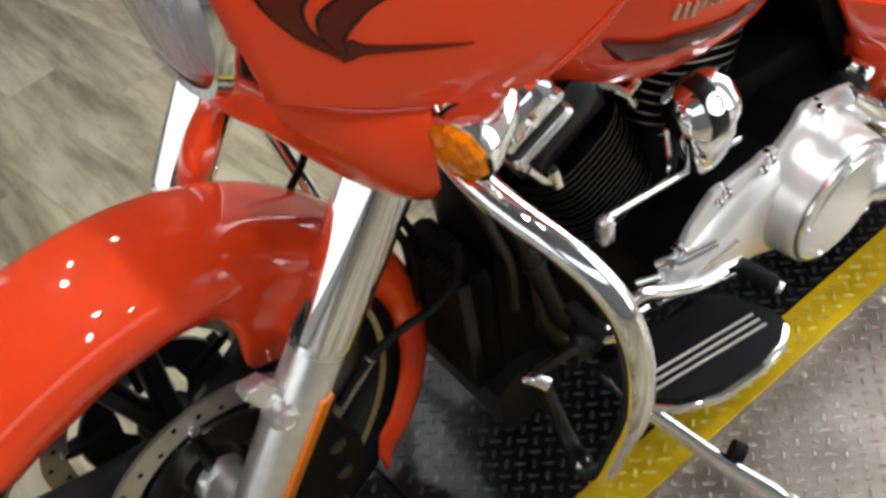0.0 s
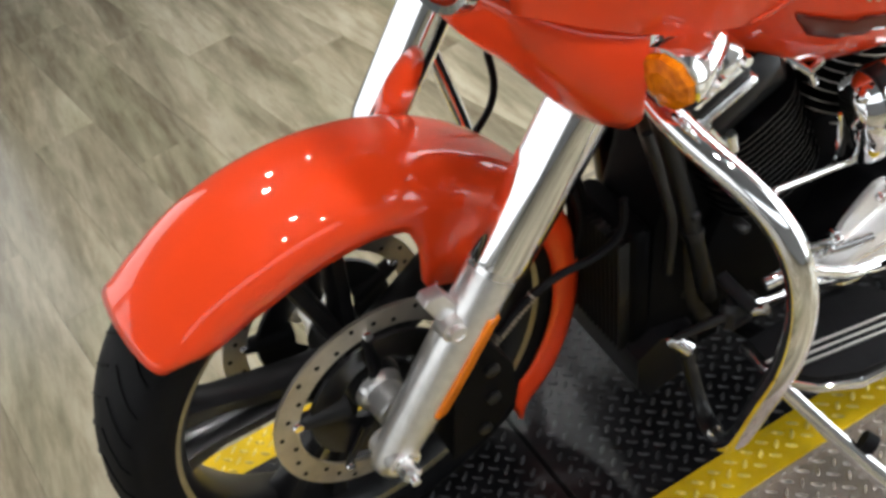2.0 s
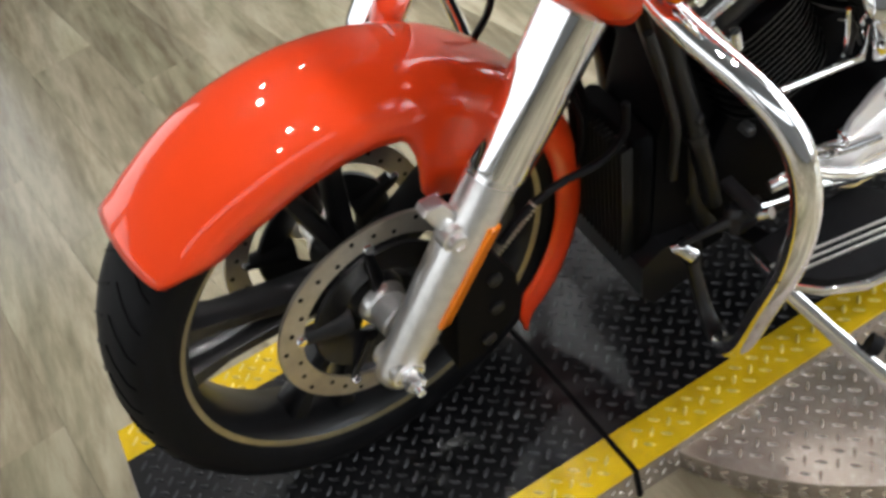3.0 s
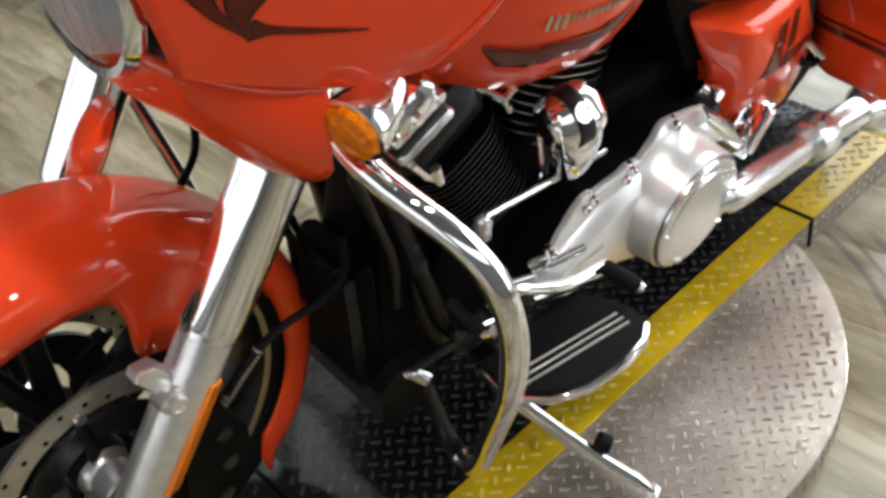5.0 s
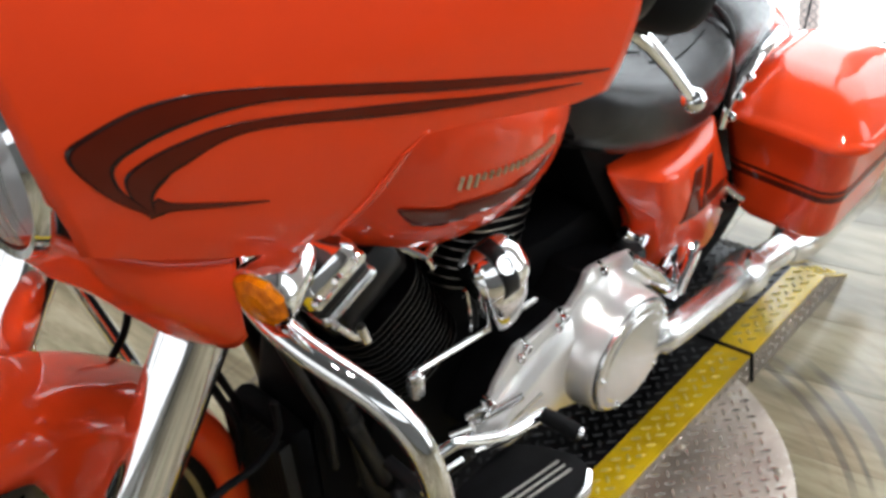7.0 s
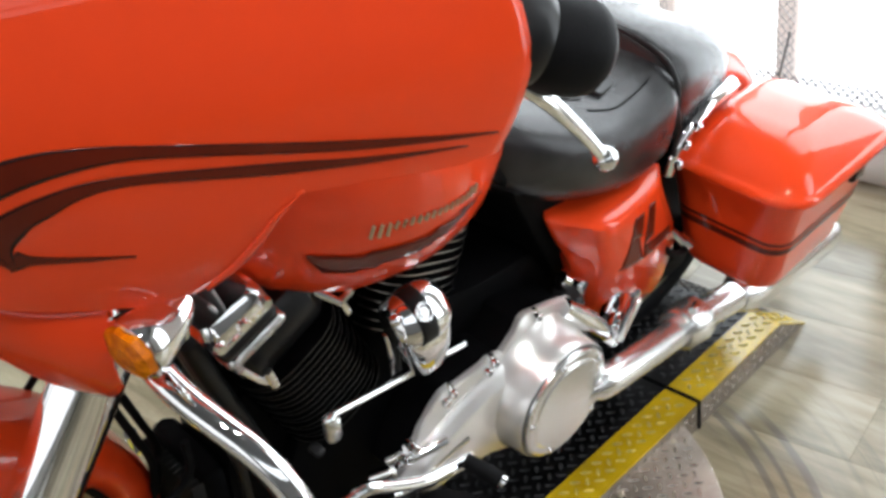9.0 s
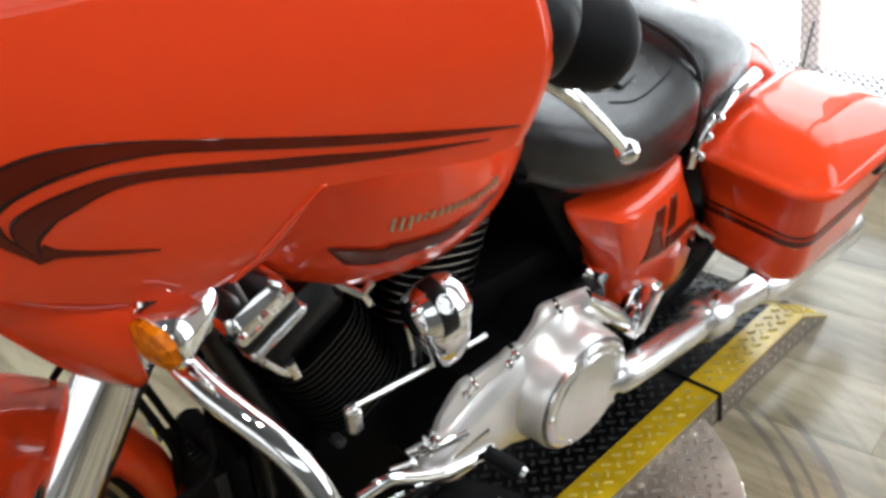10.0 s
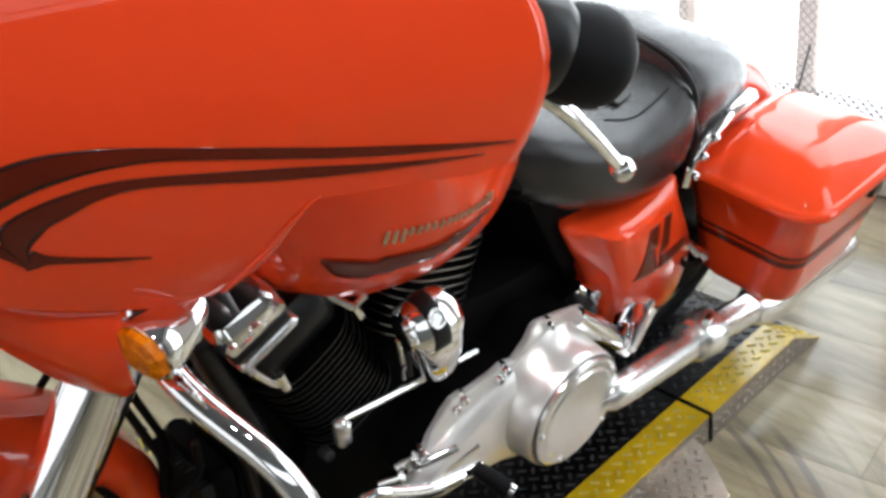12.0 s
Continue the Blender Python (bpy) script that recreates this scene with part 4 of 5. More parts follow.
# engine guard of bent chrome tube
guard_path = smooth_path([(0.335, -0.10, 0.785), (0.303, -0.16, 0.785), (0.276, -0.225, 0.775), (0.293, -0.300, 0.748), (0.311, -0.343, 0.724), (0.318, -0.378, 0.694), (0.320, -0.398, 0.646), (0.321, -0.399, 0.585), (0.328, -0.389, 0.508), (0.347, -0.352, 0.408), (0.362, -0.324, 0.292), (0.372, -0.301, 0.208), (0.376, -0.276, 0.172), (0.386, -0.242, 0.150), (0.395, -0.208, 0.165), (0.396, -0.188, 0.205), (0.390, -0.178, 0.255)], 8)
for _ in range(60):
    guard_path = [guard_path[0]] + [p * 0.5 + (a + b) * 0.25 for a, p, b in zip(guard_path, guard_path[1:], guard_path[2:])] + [guard_path[-1]]
gn = len(guard_path) - 1
guard_r = [0.0142 - 0.004 * min(1, max(0, (k / gn - 0.80) / 0.10)) for k in range(gn + 1)]
cut = next(k for k, p in enumerate(guard_path) if k > gn * 0.5 and p.z < 0.165)
gd = part("engine_guard", Shape().tube(guard_path[:cut + 1], guard_r[:cut + 1], 20), CHROME, bike, "bent chrome engine guard bar")
part("guard_return", Shape().tube(guard_path[cut:], guard_r[cut:], 16), BLACK_GLOSS, gd, "gloss black lower end of the guard")
part("guard_half", Shape().tube([(p.x, 0.02 - p.y, p.z) for p in guard_path], guard_r, 16), CHROME, gd)
part("guard_clamp", Shape().tube([(0.378, -0.165, 0.282), (0.392, -0.182, 0.268)], 0.013, 12), CHROME, gd)

# frame, cooler and black parts low in front of the engine
fr = Shape()
fr.tube(smooth_path([(0.36, -0.055, 0.80), (0.40, -0.07, 0.60), (0.45, -0.085, 0.40), (0.47, -0.09, 0.24), (0.52, -0.10, 0.165), (0.70, -0.11, 0.150), (1.15, -0.11, 0.16)], 6), 0.019, 14)
fr.tube(smooth_path([(0.36, 0.055, 0.80), (0.40, 0.07, 0.60), (0.45, 0.085, 0.40), (0.47, 0.09, 0.24), (0.52, 0.10, 0.165), (0.70, 0.11, 0.150), (1.15, 0.11, 0.16)], 6), 0.019, 14)
fr.tube([(0.30, 0, 0.93), (0.42, 0, 0.70)], 0.035, 16)
fr.tube([(0.46, -0.10, 0.26), (0.46, 0.10, 0.26)], 0.016, 12)
fr.tube([(0.42, 0, 0.80), (1.0, 0, 0.66)], 0.03, 14)
frame_ob = part("frame", fr, SATIN_BLACK, bike, "black tubular steel frame")
cooler = Shape().box((0.375, -0.035, 0.31), (0.035, 0.13, 0.24), pose(0, 0, 0, 0, 0, 0), bevel=0.008)
cool = part("oil_cooler", cooler, BLACK, bike, "black finned oil cooler")
for k in range(13):
    part("fin", Shape().box((0.352, -0.092 + k * 0.0095, 0.31), (0.022, 0.003, 0.22), bevel=0.001), SATIN_BLACK, cool)
lowbox = Shape().slab([(0.375, 0.10), (0.352, 0.135), (0.352, 0.205), (0.39, 0.225), (0.455, 0.205), (0.462, 0.12)], -0.125, 0.12, 0.012)
part("lower_cowl", lowbox, BLACK_GLOSS, bike, "black lower cowl under the cooler")
# added block, no real cover: keeps the gap behind the cooler dark
part("engine_front_filler", Shape().slab([(0.395, 0.12), (0.385, 0.20), (0.392, 0.42), (0.42, 0.52), (0.50, 0.52), (0.52, 0.12)], -0.10, 0.025, 0.02), BLACK, bike, "black filler block in the dark gap in front of the engine")
br = Shape()
br.tube([(0.372, -0.172, 0.292), (0.415, -0.192, 0.318), (0.447, -0.20, 0.325)], [0.005, 0.007, 0.008], 12)
br.box((0.452, -0.195, 0.318), (0.045, 0.030, 0.048), bevel=0.008)
br.tube([(0.455, -0.16, 0.350), (0.455, -0.225, 0.345)], 0.010, 12)
bracket = part("guard_bracket", br, BLACK_GLOSS, bike, "black lower guard bracket with chrome bolts")
part("bolt", Shape().lathe([(0, -0.005), (0.005, -0.005), (0.007, -0.002), (0.007, 0.006)], along((0.371, -0.172, 0.290), (0.362, -0.166, 0.284)), 10), CHROME, bracket)
part("bolt", Shape().tube([(0.455, -0.224, 0.346), (0.462, -0.236, 0.356)], 0.008, 10), CHROME, bracket)
part("linkage", Shape().tube([(0.462, -0.20, 0.325), (0.545, -0.205, 0.305)], 0.006, 10), CHROME, bracket)


tube = part("front_hose", Shape().tube(smooth_path([(0.375, -0.112, 0.66), (0.387, -0.115, 0.608), (0.416, -0.118, 0.498), (0.449, -0.118, 0.370), (0.480, -0.115, 0.25)], 6), 0.013, 14), SATIN_BLACK, bike, "satin black hose with a clamp")
part("clamp", Shape().tube([(0.436, -0.118, 0.421), (0.440, -0.118, 0.405)], 0.0155, 14), GREY, tube)
part("front_cable", Shape().tube(smooth_path([(0.344, -0.140, 0.643), (0.352, -0.150, 0.600), (0.366, -0.145, 0.552), (0.390, -0.135, 0.467), (0.40, -0.12, 0.36)], 6), 0.0065, 10), SATIN_BLACK, bike, "black cable beside the cooler")
for x, z in ((0.494, 0.410), (0.532, 0.238), (0.430, 0.455)):
    part("case_bolt", Shape().lathe([(0, -0.007), (0.005, -0.007), (0.008, -0.003), (0.008, 0.012)], Matrix.Translation((x, -0.150 if x > 0.45 else -0.128, z)), 10), GREY, bike, "small dark bolt")


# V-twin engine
# the same cut metal twice, with shade and light put into its colour
FIN_EDGE_SHADED = mat("shaded_fin_edge", (0.045, 0.044, 0.042), 0.40, 0.8)
FIN_EDGE_LIT = mat("lit_fin_edge", (0.40, 0.39, 0.38), 0.34, 1.0)


def cylinder(name, base, top, label, half, n, edge, head):
    base, top = Vector(base), Vector(top)
    ax = (top - base).normalized()
    m0 = along(base, top)
    ln = (top - base).length
    core = Shape().lathe([(0.0, 0.0), (0.058, 0.0), (0.058, ln), (0.0, ln)], m0, 28)
    cyl = part(name, core, BLACK, bike, label)
    u = Vector((ax.z, 0, -ax.x))
    for k in range(n):
        c = base + ax * (0.010 + (ln * head - 0.012) * k / (n - 1))
        f = Shape()
        hx, hy = half - 0.003 * (k % 2), 0.098
        ring = []
        for q in range(32):
            a = 2 * math.pi * q / 32
            ca, sa = math.cos(a), math.sin(a)
            e = 0.62
            ring.append((math.copysign(abs(ca) ** e, ca) * hx, math.copysign(abs(sa) ** e, sa) * hy))
        mm = Matrix((u, Vector((0, 1, 0)), ax)).transposed().to_4x4()
        mm.translation = c
        th = 0.0012
        f.rings([[(x, y, -th) for x, y in ring], [(x, y, th) for x, y in ring]], matrix=mm)
        # edge metal only on the left flank, to paint where light catches the fins
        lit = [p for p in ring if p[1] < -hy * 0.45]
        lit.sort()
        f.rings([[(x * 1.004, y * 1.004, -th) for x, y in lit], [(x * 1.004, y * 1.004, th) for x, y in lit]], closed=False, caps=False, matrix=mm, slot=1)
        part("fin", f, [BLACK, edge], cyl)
    mm = Matrix((u, Vector((0, 1, 0)), ax)).transposed().to_4x4()
    mm.translation = base + ax * ln * (head + 1.04) / 2
    part("cylinder_head", Shape().box((0, 0, 0), (half * 1.7, 0.17, ln * (1.04 - head)), mm, bevel=0.018), BLACK_GLOSS, cyl, "gloss black cylinder head")
    return cyl


cylinder("front_cylinder", (0.552, -0.068, 0.445), (0.462, -0.068, 0.655), "black finned cylinder with cut metal fin edges toned as in shade", 0.078, 15, FIN_EDGE_SHADED, 0.72)
cylinder("rear_cylinder", (0.690, -0.030, 0.455), (0.772, -0.030, 0.660), "black finned cylinder with cut metal fin edges toned as in light", 0.092, 13, FIN_EDGE_LIT, 0.80)
case = Shape().slab([(0.47, 0.24), (0.46, 0.36), (0.50, 0.46), (0.58, 0.50), (0.70, 0.50), (0.84, 0.47), (1.02, 0.46), (1.08, 0.40), (1.06, 0.22), (0.95, 0.15), (0.60, 0.15), (0.50, 0.18)], 0.12, -0.125, 0.02)
part("crankcase", case, BLACK, bike, "black wrinkle-finished engine case")


def rocker_box(name, c, tilt):
    m = Matrix.Translation(c) @ pose(0, 0, 0, 0, tilt, 0)
    b = part(name, Shape().box((0, 0, 0), (0.084, 0.130, 0.046), m, bevel=0.010), CHROME, bike, "chrome rocker box")
    part("lower_band", Shape().box((0, 0, -0.027), (0.080, 0.124, 0.018), m, bevel=0.005), BLACK_GLOSS, b)
    part("head_rail", Shape().box((0.002, 0.0, -0.042), (0.084, 0.132, 0.014), m, bevel=0.005), POLISHED, b)
    for dx in (-0.033, 0.0, 0.033):
        part("bolt", Shape().lathe([(0, -0.006), (0.006, -0.006), (0.008, 0)], m @ Matrix.Translation((dx, -0.065, 0.0)), 10), CHROME, b)
    return b


rocker_box("front_rocker", (0.414, -0.102, 0.694), -21)
rocker_box("rear_rocker", (0.800, -0.040, 0.700), 22)
part("breather_pipe", Shape().tube([(0.400, -0.170, 0.640), (0.418, -0.172, 0.612), (0.432, -0.174, 0.600)], 0.005, 10), CHROME, bike, "small chrome pipe")
part("pipe_union", Shape().tube([(0.428, -0.176, 0.622), (0.434, -0.176, 0.596)], 0.0065, 10), CHROME, bike, "small chrome pipe union")
for p, q in (((0.515, -0.14, 0.668), (0.545, -0.165, 0.640)), ((0.545, -0.165, 0.640), (0.552, -0.168, 0.622)), ((0.545, -0.165, 0.64), (0.562, -0.165, 0.648))):
    part("tank_bracket", Shape().tube([p, q], 0.005, 8), CHROME, bike, "small chrome bracket")

# horn under its chrome cover: a domed cap with a dark band, over a tapered cup
HORN = Matrix.Translation((0.641, -0.192, 0.578)) @ pose(0, 0, 0, -42)    # local x across the band, z along it, -y outwards
HA, HB, HH = 0.045, 0.039, 0.025


def dome_at(u, v, lift=0.0):
    q = min(1.0, (abs(u) ** 2.6 + abs(v) ** 2.6) ** (1 / 2.6))
    return (HA * u, -HH * max(0.0, 1 - q ** 2.4) ** 0.62 - lift, HB * v)


cap = Shape()
rings = [[(HA * 0.97 * math.copysign(abs(math.cos(a)) ** 0.77, math.cos(a)), 0.022, HB * 0.97 * math.copysign(abs(math.sin(a)) ** 0.77, math.sin(a))) for a in [2 * math.pi * k / 44 for k in range(44)]]]
for q in (1.0, 0.985, 0.955, 0.91, 0.84, 0.74, 0.60, 0.42, 0.22, 0.06):
    rings.append([dome_at(q * math.copysign(abs(math.cos(a)) ** 0.77, math.cos(a)), q * math.copysign(abs(math.sin(a)) ** 0.77, math.sin(a))) for a in [2 * math.pi * k / 44 for k in range(44)]])
cap.rings(rings, matrix=HORN)
horn = part("horn", cap, CHROME, bike, "chrome horn cover with a dark band and round emblem", sharp=60)
band = [[dome_at(-0.20 + 0.27 * (k / 6 * 2 - 1), -0.93 + 1.86 * i / 28, 0.0012) for k in range(7)] for i in range(29)]
part("band", Shape().rings(band, closed=False, caps=False, matrix=HORN), SATIN_BLACK, horn, "dark grey band", thick=0.002, sharp=60)
part("emblem", Shape().lathe([(0.0, -0.0022), (0.007, -0.0022), (0.0078, -0.0005), (0.0095, -0.0008), (0.010, -0.003), (0.0125, -0.003), (0.013, 0.002)], HORN @ Matrix.Translation(dome_at(-0.20, 0.02, 0.0015)), 24), POLISHED, horn, "round silver emblem")
cup = []
for t, k in ((0.0, 0.93), (0.12, 0.95), (0.3, 0.93), (0.6, 0.80), (0.85, 0.64), (0.97, 0.54), (1.0, 0.44)):
    c = Vector((0.641 + 0.020 * t, -0.190 + 0.014 * t, 0.577 - 0.116 * t))
    tip = radians(42 * (1 - t))
    ring = []
    for q in range(36):
        a = 2 * math.pi * q / 36
        u, v = 0.043 * k * math.copysign(abs(math.cos(a)) ** 0.7, math.cos(a)), 0.038 * k * math.copysign(abs(math.sin(a)) ** 0.7, math.sin(a))
        ring.append((c.x + u, c.y + v * math.cos(tip), c.z + v * math.sin(tip)))
    cup.append(ring)
part("lower_shell", Shape().rings(cup), CHROME, horn, "tapered chrome cup", sharp=50)
for dx in (0.0, 0.011):
    part("rib", Shape().tube([(0.602 + dx, -0.172, 0.555), (0.604 + dx, -0.176, 0.52), (0.612 + dx, -0.168, 0.475)], 0.0035, 8), BLACK_GLOSS if dx else CHROME, horn)
part("bolt", Shape().ball((0.590, -0.205, 0.606), 0.008), CHROME, horn)

# primary cover: a flat bolted flange, a raised body with a sloping shoulder, and the clutch drum
prim_out = [(0.952, 0.372), (0.946, 0.412), (0.905, 0.427), (0.842, 0.446), (0.832, 0.443), (0.820, 0.424), (0.793, 0.404), (0.780, 0.409), (0.766, 0.412), (0.752, 0.408), (0.700, 0.408), (0.688, 0.414), (0.672, 0.414), (0.655, 0.402), (0.628, 0.374), (0.618, 0.352), (0.600, 0.328), (0.588, 0.300), (0.602, 0.268), (0.680, 0.250), (0.745, 0.240), (0.790, 0.210), (0.850, 0.196), (0.920, 0.215), (0.955, 0.270), (0.960, 0.330)]
prim_s = Shape().slab(prim_out, -0.187, -0.197, 0.003)
prim = part("primary_cover", prim_s, SILVER, bike, "polished metal primary cover", sharp=22)
part("inner_case", Shape().slab([(0.79 + (x - 0.79) * 0.965, 0.31 + (z - 0.31) * 0.93) for x, z in prim_out], -0.115, -0.188, 0.002), BLACK, prim, "black inner case behind the cover")
foot = [(0.950, 0.376), (0.905, 0.381), (0.870, 0.385), (0.815, 0.388), (0.757, 0.386), (0.700, 0.375), (0.648, 0.355), (0.602, 0.334), (0.574, 0.312), (0.576, 0.285), (0.620, 0.254), (0.690, 0.246), (0.745, 0.230), (0.790, 0.202), (0.860, 0.188), (0.930, 0.210), (0.955, 0.280), (0.956, 0.335)]
crown = [(0.926, 0.350), (0.896, 0.358), (0.865, 0.363), (0.812, 0.367), (0.755, 0.365), (0.700, 0.354), (0.648, 0.339), (0.607, 0.323), (0.588, 0.308), (0.592, 0.291), (0.632, 0.263), (0.692, 0.255), (0.750, 0.240), (0.796, 0.214), (0.860, 0.202), (0.920, 0.223), (0.936, 0.285), (0.934, 0.325)]


def blend(t, y):
    return [(a[0] + (b[0] - a[0]) * t, y, a[1] + (b[1] - a[1]) * t) for a, b in zip(foot, crown)]


raised = Shape().rings([blend(0, -0.190), blend(0.02, -0.1995), blend(0.10, -0.202), blend(0.50, -0.2085), blend(0.90, -0.2135), blend(1.0, -0.2155), blend(1.08, -0.2165), blend(1.5, -0.218)])
part("raised_body", raised, SILVER, prim, "polished raised body with a sloping shoulder", sharp=24)
DC = Vector((0.862, -0.262, 0.298))
part("clutch_drum", Shape().lathe([(0.122, 0.072), (0.113, 0.060), (0.106, 0.046), (0.102, 0.034), (0.1010, 0.026), (0.100, 0.018), (0.0985, 0.004), (0.0965, 0.0015), (0.092, 0.0015)], Matrix.Translation(DC), 64), SILVER, prim, "polished clutch drum", sharp=40)
part("derby_cover", Shape().lathe([(0.0, -0.0105), (0.040, -0.0100), (0.074, -0.0085), (0.077, -0.0060), (0.079, -0.0062), (0.087, -0.0062), (0.0915, -0.0035), (0.093, 0.0040)], Matrix.Translation(DC), 64), POLISHED, prim, "round polished derby cover", sharp=24)
part("derby_groove", Shape().lathe([(0.0965, 0.0008), (0.0935, 0.0012)], Matrix.Translation(DC), 64), BLACK_GLOSS, prim, thick=0.0005)
for k in range(5):
    a = 2 * math.pi * k / 5 + 0.5
    part("derby_bolt", Shape().lathe([(0, -0.003), (0.004, -0.003), (0.005, 0)], Matrix.Translation(DC + Vector((0.083 * math.cos(a), -0.0062, 0.083 * math.sin(a)))), 10), CHROME, prim)


def socket_bolt(x, y, z, r=0.0085):
    """Cap screw with a dark hexagon socket, and its washer boss."""
    b = part("cover_bolt", Shape().lathe([(r * 0.45, -0.010), (r * 0.85, -0.010), (r, -0.008), (r, 0.0), (r * 1.45, 0.001), (r * 1.5, 0.008)], Matrix.Translation((x, y, z)), 14), CHROME, prim, sharp=30)
    part("socket", Shape().lathe([(0.0, -0.005), (r * 0.45, -0.005), (r * 0.47, -0.0102)], Matrix.Translation((x, y, z)), 6), BLACK_GLOSS, b)


for x, z in ((0.862, 0.428), (0.772, 0.402), (0.758, 0.394), (0.688, 0.404), (0.674, 0.397), (0.612, 0.356), (0.598, 0.346), (0.592, 0.300), (0.70, 0.252), (0.945, 0.26)):
    socket_bolt(x, -0.197, z, 0.007 if z < 0.42 else 0.0085)
part("starter_end", Shape().lathe([(0.0, -0.012), (0.010, -0.012), (0.012, -0.009), (0.012, 0.03)], Matrix.Translation((0.972, -0.188, 0.418)), 16), CHROME, prim, sharp=30)
part("rear_lug", Shape().box((0.955, -0.185, 0.395), (0.028, 0.05, 0.035), bevel=0.006), BLACK_GLOSS, prim)
part("starter_tube", Shape().tube(smooth_path([(0.955, -0.17, 0.43), (0.975, -0.185, 0.40), (0.972, -0.19, 0.35)], 6), 0.012, 12), CHROME, prim)

# shift linkage
part("shift_rod", Shape().tube([(0.497, -0.177, 0.492), (0.623, -0.175, 0.466), (0.742, -0.17, 0.440)], 0.0052, 10), CHROME, bike, "thin chrome shift rod")
piv = Shape().ball((0.497, -0.18, 0.490), 0.010)
piv.box((0.505, -0.172, 0.462), (0.022, 0.020, 0.040), bevel=0.005)
part("shift_pivot", piv, POLISHED, bike, "metal shift pivot")
lev = Shape()
lev.tube(smooth_path([(0.455, -0.232, 0.405), (0.50, -0.24, 0.408), (0.535, -0.245, 0.385), (0.585, -0.248, 0.352), (0.63, -0.25, 0.338), (0.672, -0.252, 0.326)], 6), [0.009] * 31, 12, flat=0.7)
lever = part("shift_lever", lev, CHROME, bike, "chrome heel and toe shift lever")
part("peg", Shape().tube([(0.655, -0.255, 0.340), (0.668, -0.285, 0.326), (0.675, -0.300, 0.318)], [0.011, 0.0125, 0.0125], 14), RUBBER, lever, "black rubber toe peg")
part("peg_tip", Shape().tube([(0.675, -0.300, 0.318), (0.678, -0.306, 0.315)], 0.0095, 12), CHROME, lever)
cl = Shape()
for p, q, r in (((0.565, -0.20, 0.372), (0.585, -0.215, 0.385), 0.009), ((0.59, -0.19, 0.33), (0.66, -0.215, 0.345), 0.008), ((0.545, -0.19, 0.345), (0.565, -0.21, 0.36), 0.010), ((0.60, -0.21, 0.31), (0.70, -0.215, 0.315), 0.007), ((0.55, -0.22, 0.33), (0.62, -0.225, 0.30), 0.008)):
    cl.tube([p, q], r, 10)
part("front_mount", cl, CHROME, bike, "chrome engine mount fittings")

# fuel tank
TANK = [(0.405, 0.020, 0.815, 0.030), (0.420, 0.080, 0.815, 0.060), (0.445, 0.130, 0.810, 0.100), (0.480, 0.165, 0.800, 0.135), (0.530, 0.190, 0.785, 0.152), (0.580, 0.207, 0.768, 0.148), (0.660, 0.216, 0.752, 0.140), (0.740, 0.200, 0.738, 0.122), (0.810, 0.168, 0.728, 0.098), (0.870, 0.125, 0.718, 0.065), (0.905, 0.060, 0.710, 0.030)]


def tank_point(x, a):
    w, zc, h = lerp_table([(t[0], t[1], t[2], t[3]) for t in TANK_FINE], x)
    ca, sa = math.cos(a), math.sin(a)
    return Vector((x, w * math.copysign(abs(ca) ** 0.55, ca), zc + h * max(-0.86, math.copysign(abs(sa) ** 0.72, sa)) + (-0.02 * abs(ca) if sa > 0 else 0.02 * abs(ca) - 0.02)))


TANK_FINE = []
tk = smooth_path([(t[1], t[2], t[3]) for t in TANK], 5)
tx = smooth_path([(t[0], 0, 0) for t in TANK], 5)
for q, x in zip(tk, tx):
    TANK_FINE.append((x[0], q[0], q[1], q[2]))
tank_s = Shape().rings([[tank_point(x[0], 2 * math.pi * k / 40) for k in range(40)] for x in tx])
tank = part("fuel_tank", tank_s, PAINT, bike, "orange-red fuel tank with gold script and a maroon streak", sharp=80)


def tank_left(x, z, lift):
    """The point of the tank's left flank at that x and height."""
    best = min((tank_point(x, math.pi + radians(d)) for d in range(-70, 71, 2)), key=lambda p: abs(p.z - z))
    return Vector((x, best.y - lift, best.z))


streak = Shape()
rows = []
for i in range(31):
    t = i / 30
    x = 0.500 + 0.244 * t
    zl = lerp_table([(0.500, 0.738), (0.511, 0.716), (0.528, 0.701), (0.562, 0.698), (0.622, 0.691), (0.695, 0.700), (0.744, 0.710)], x)[0]
    zu = lerp_table([(0.500, 0.741), (0.556, 0.723), (0.622, 0.711), (0.714, 0.710), (0.744, 0.712)], x)[0]
    rows.append([tank_left(x, zl + (zu - zl) * k / 4, 0.0025) for k in range(5)])
streak.rings(rows, closed=False, caps=False)
part("streak", streak, PAINT_DARK, tank, "dark maroon streak", thick=0.0006)
# raised script badge: slanted bars without letters
for i in range(17):
    t = i / 16
    x = 0.566 + 0.162 * t
    z = 0.744 - 0.024 * t
    h = 0.014 if i == 0 else 0.0095
    part("badge_bar", Shape().tube([tank_left(x - 0.001, z, 0.002), tank_left(x + 0.004, z + h, 0.002)], 0.0023, 6), SCRIPT, tank, "gold script badge stroke")

part("rear_badge", Shape().box((0.752, -0.150, 0.622), (0.026, 0.006, 0.016), pose(0, 0, 0, 0, 0, 0), bevel=0.002), POLISHED, bike, "small bright badge plate under the tank")

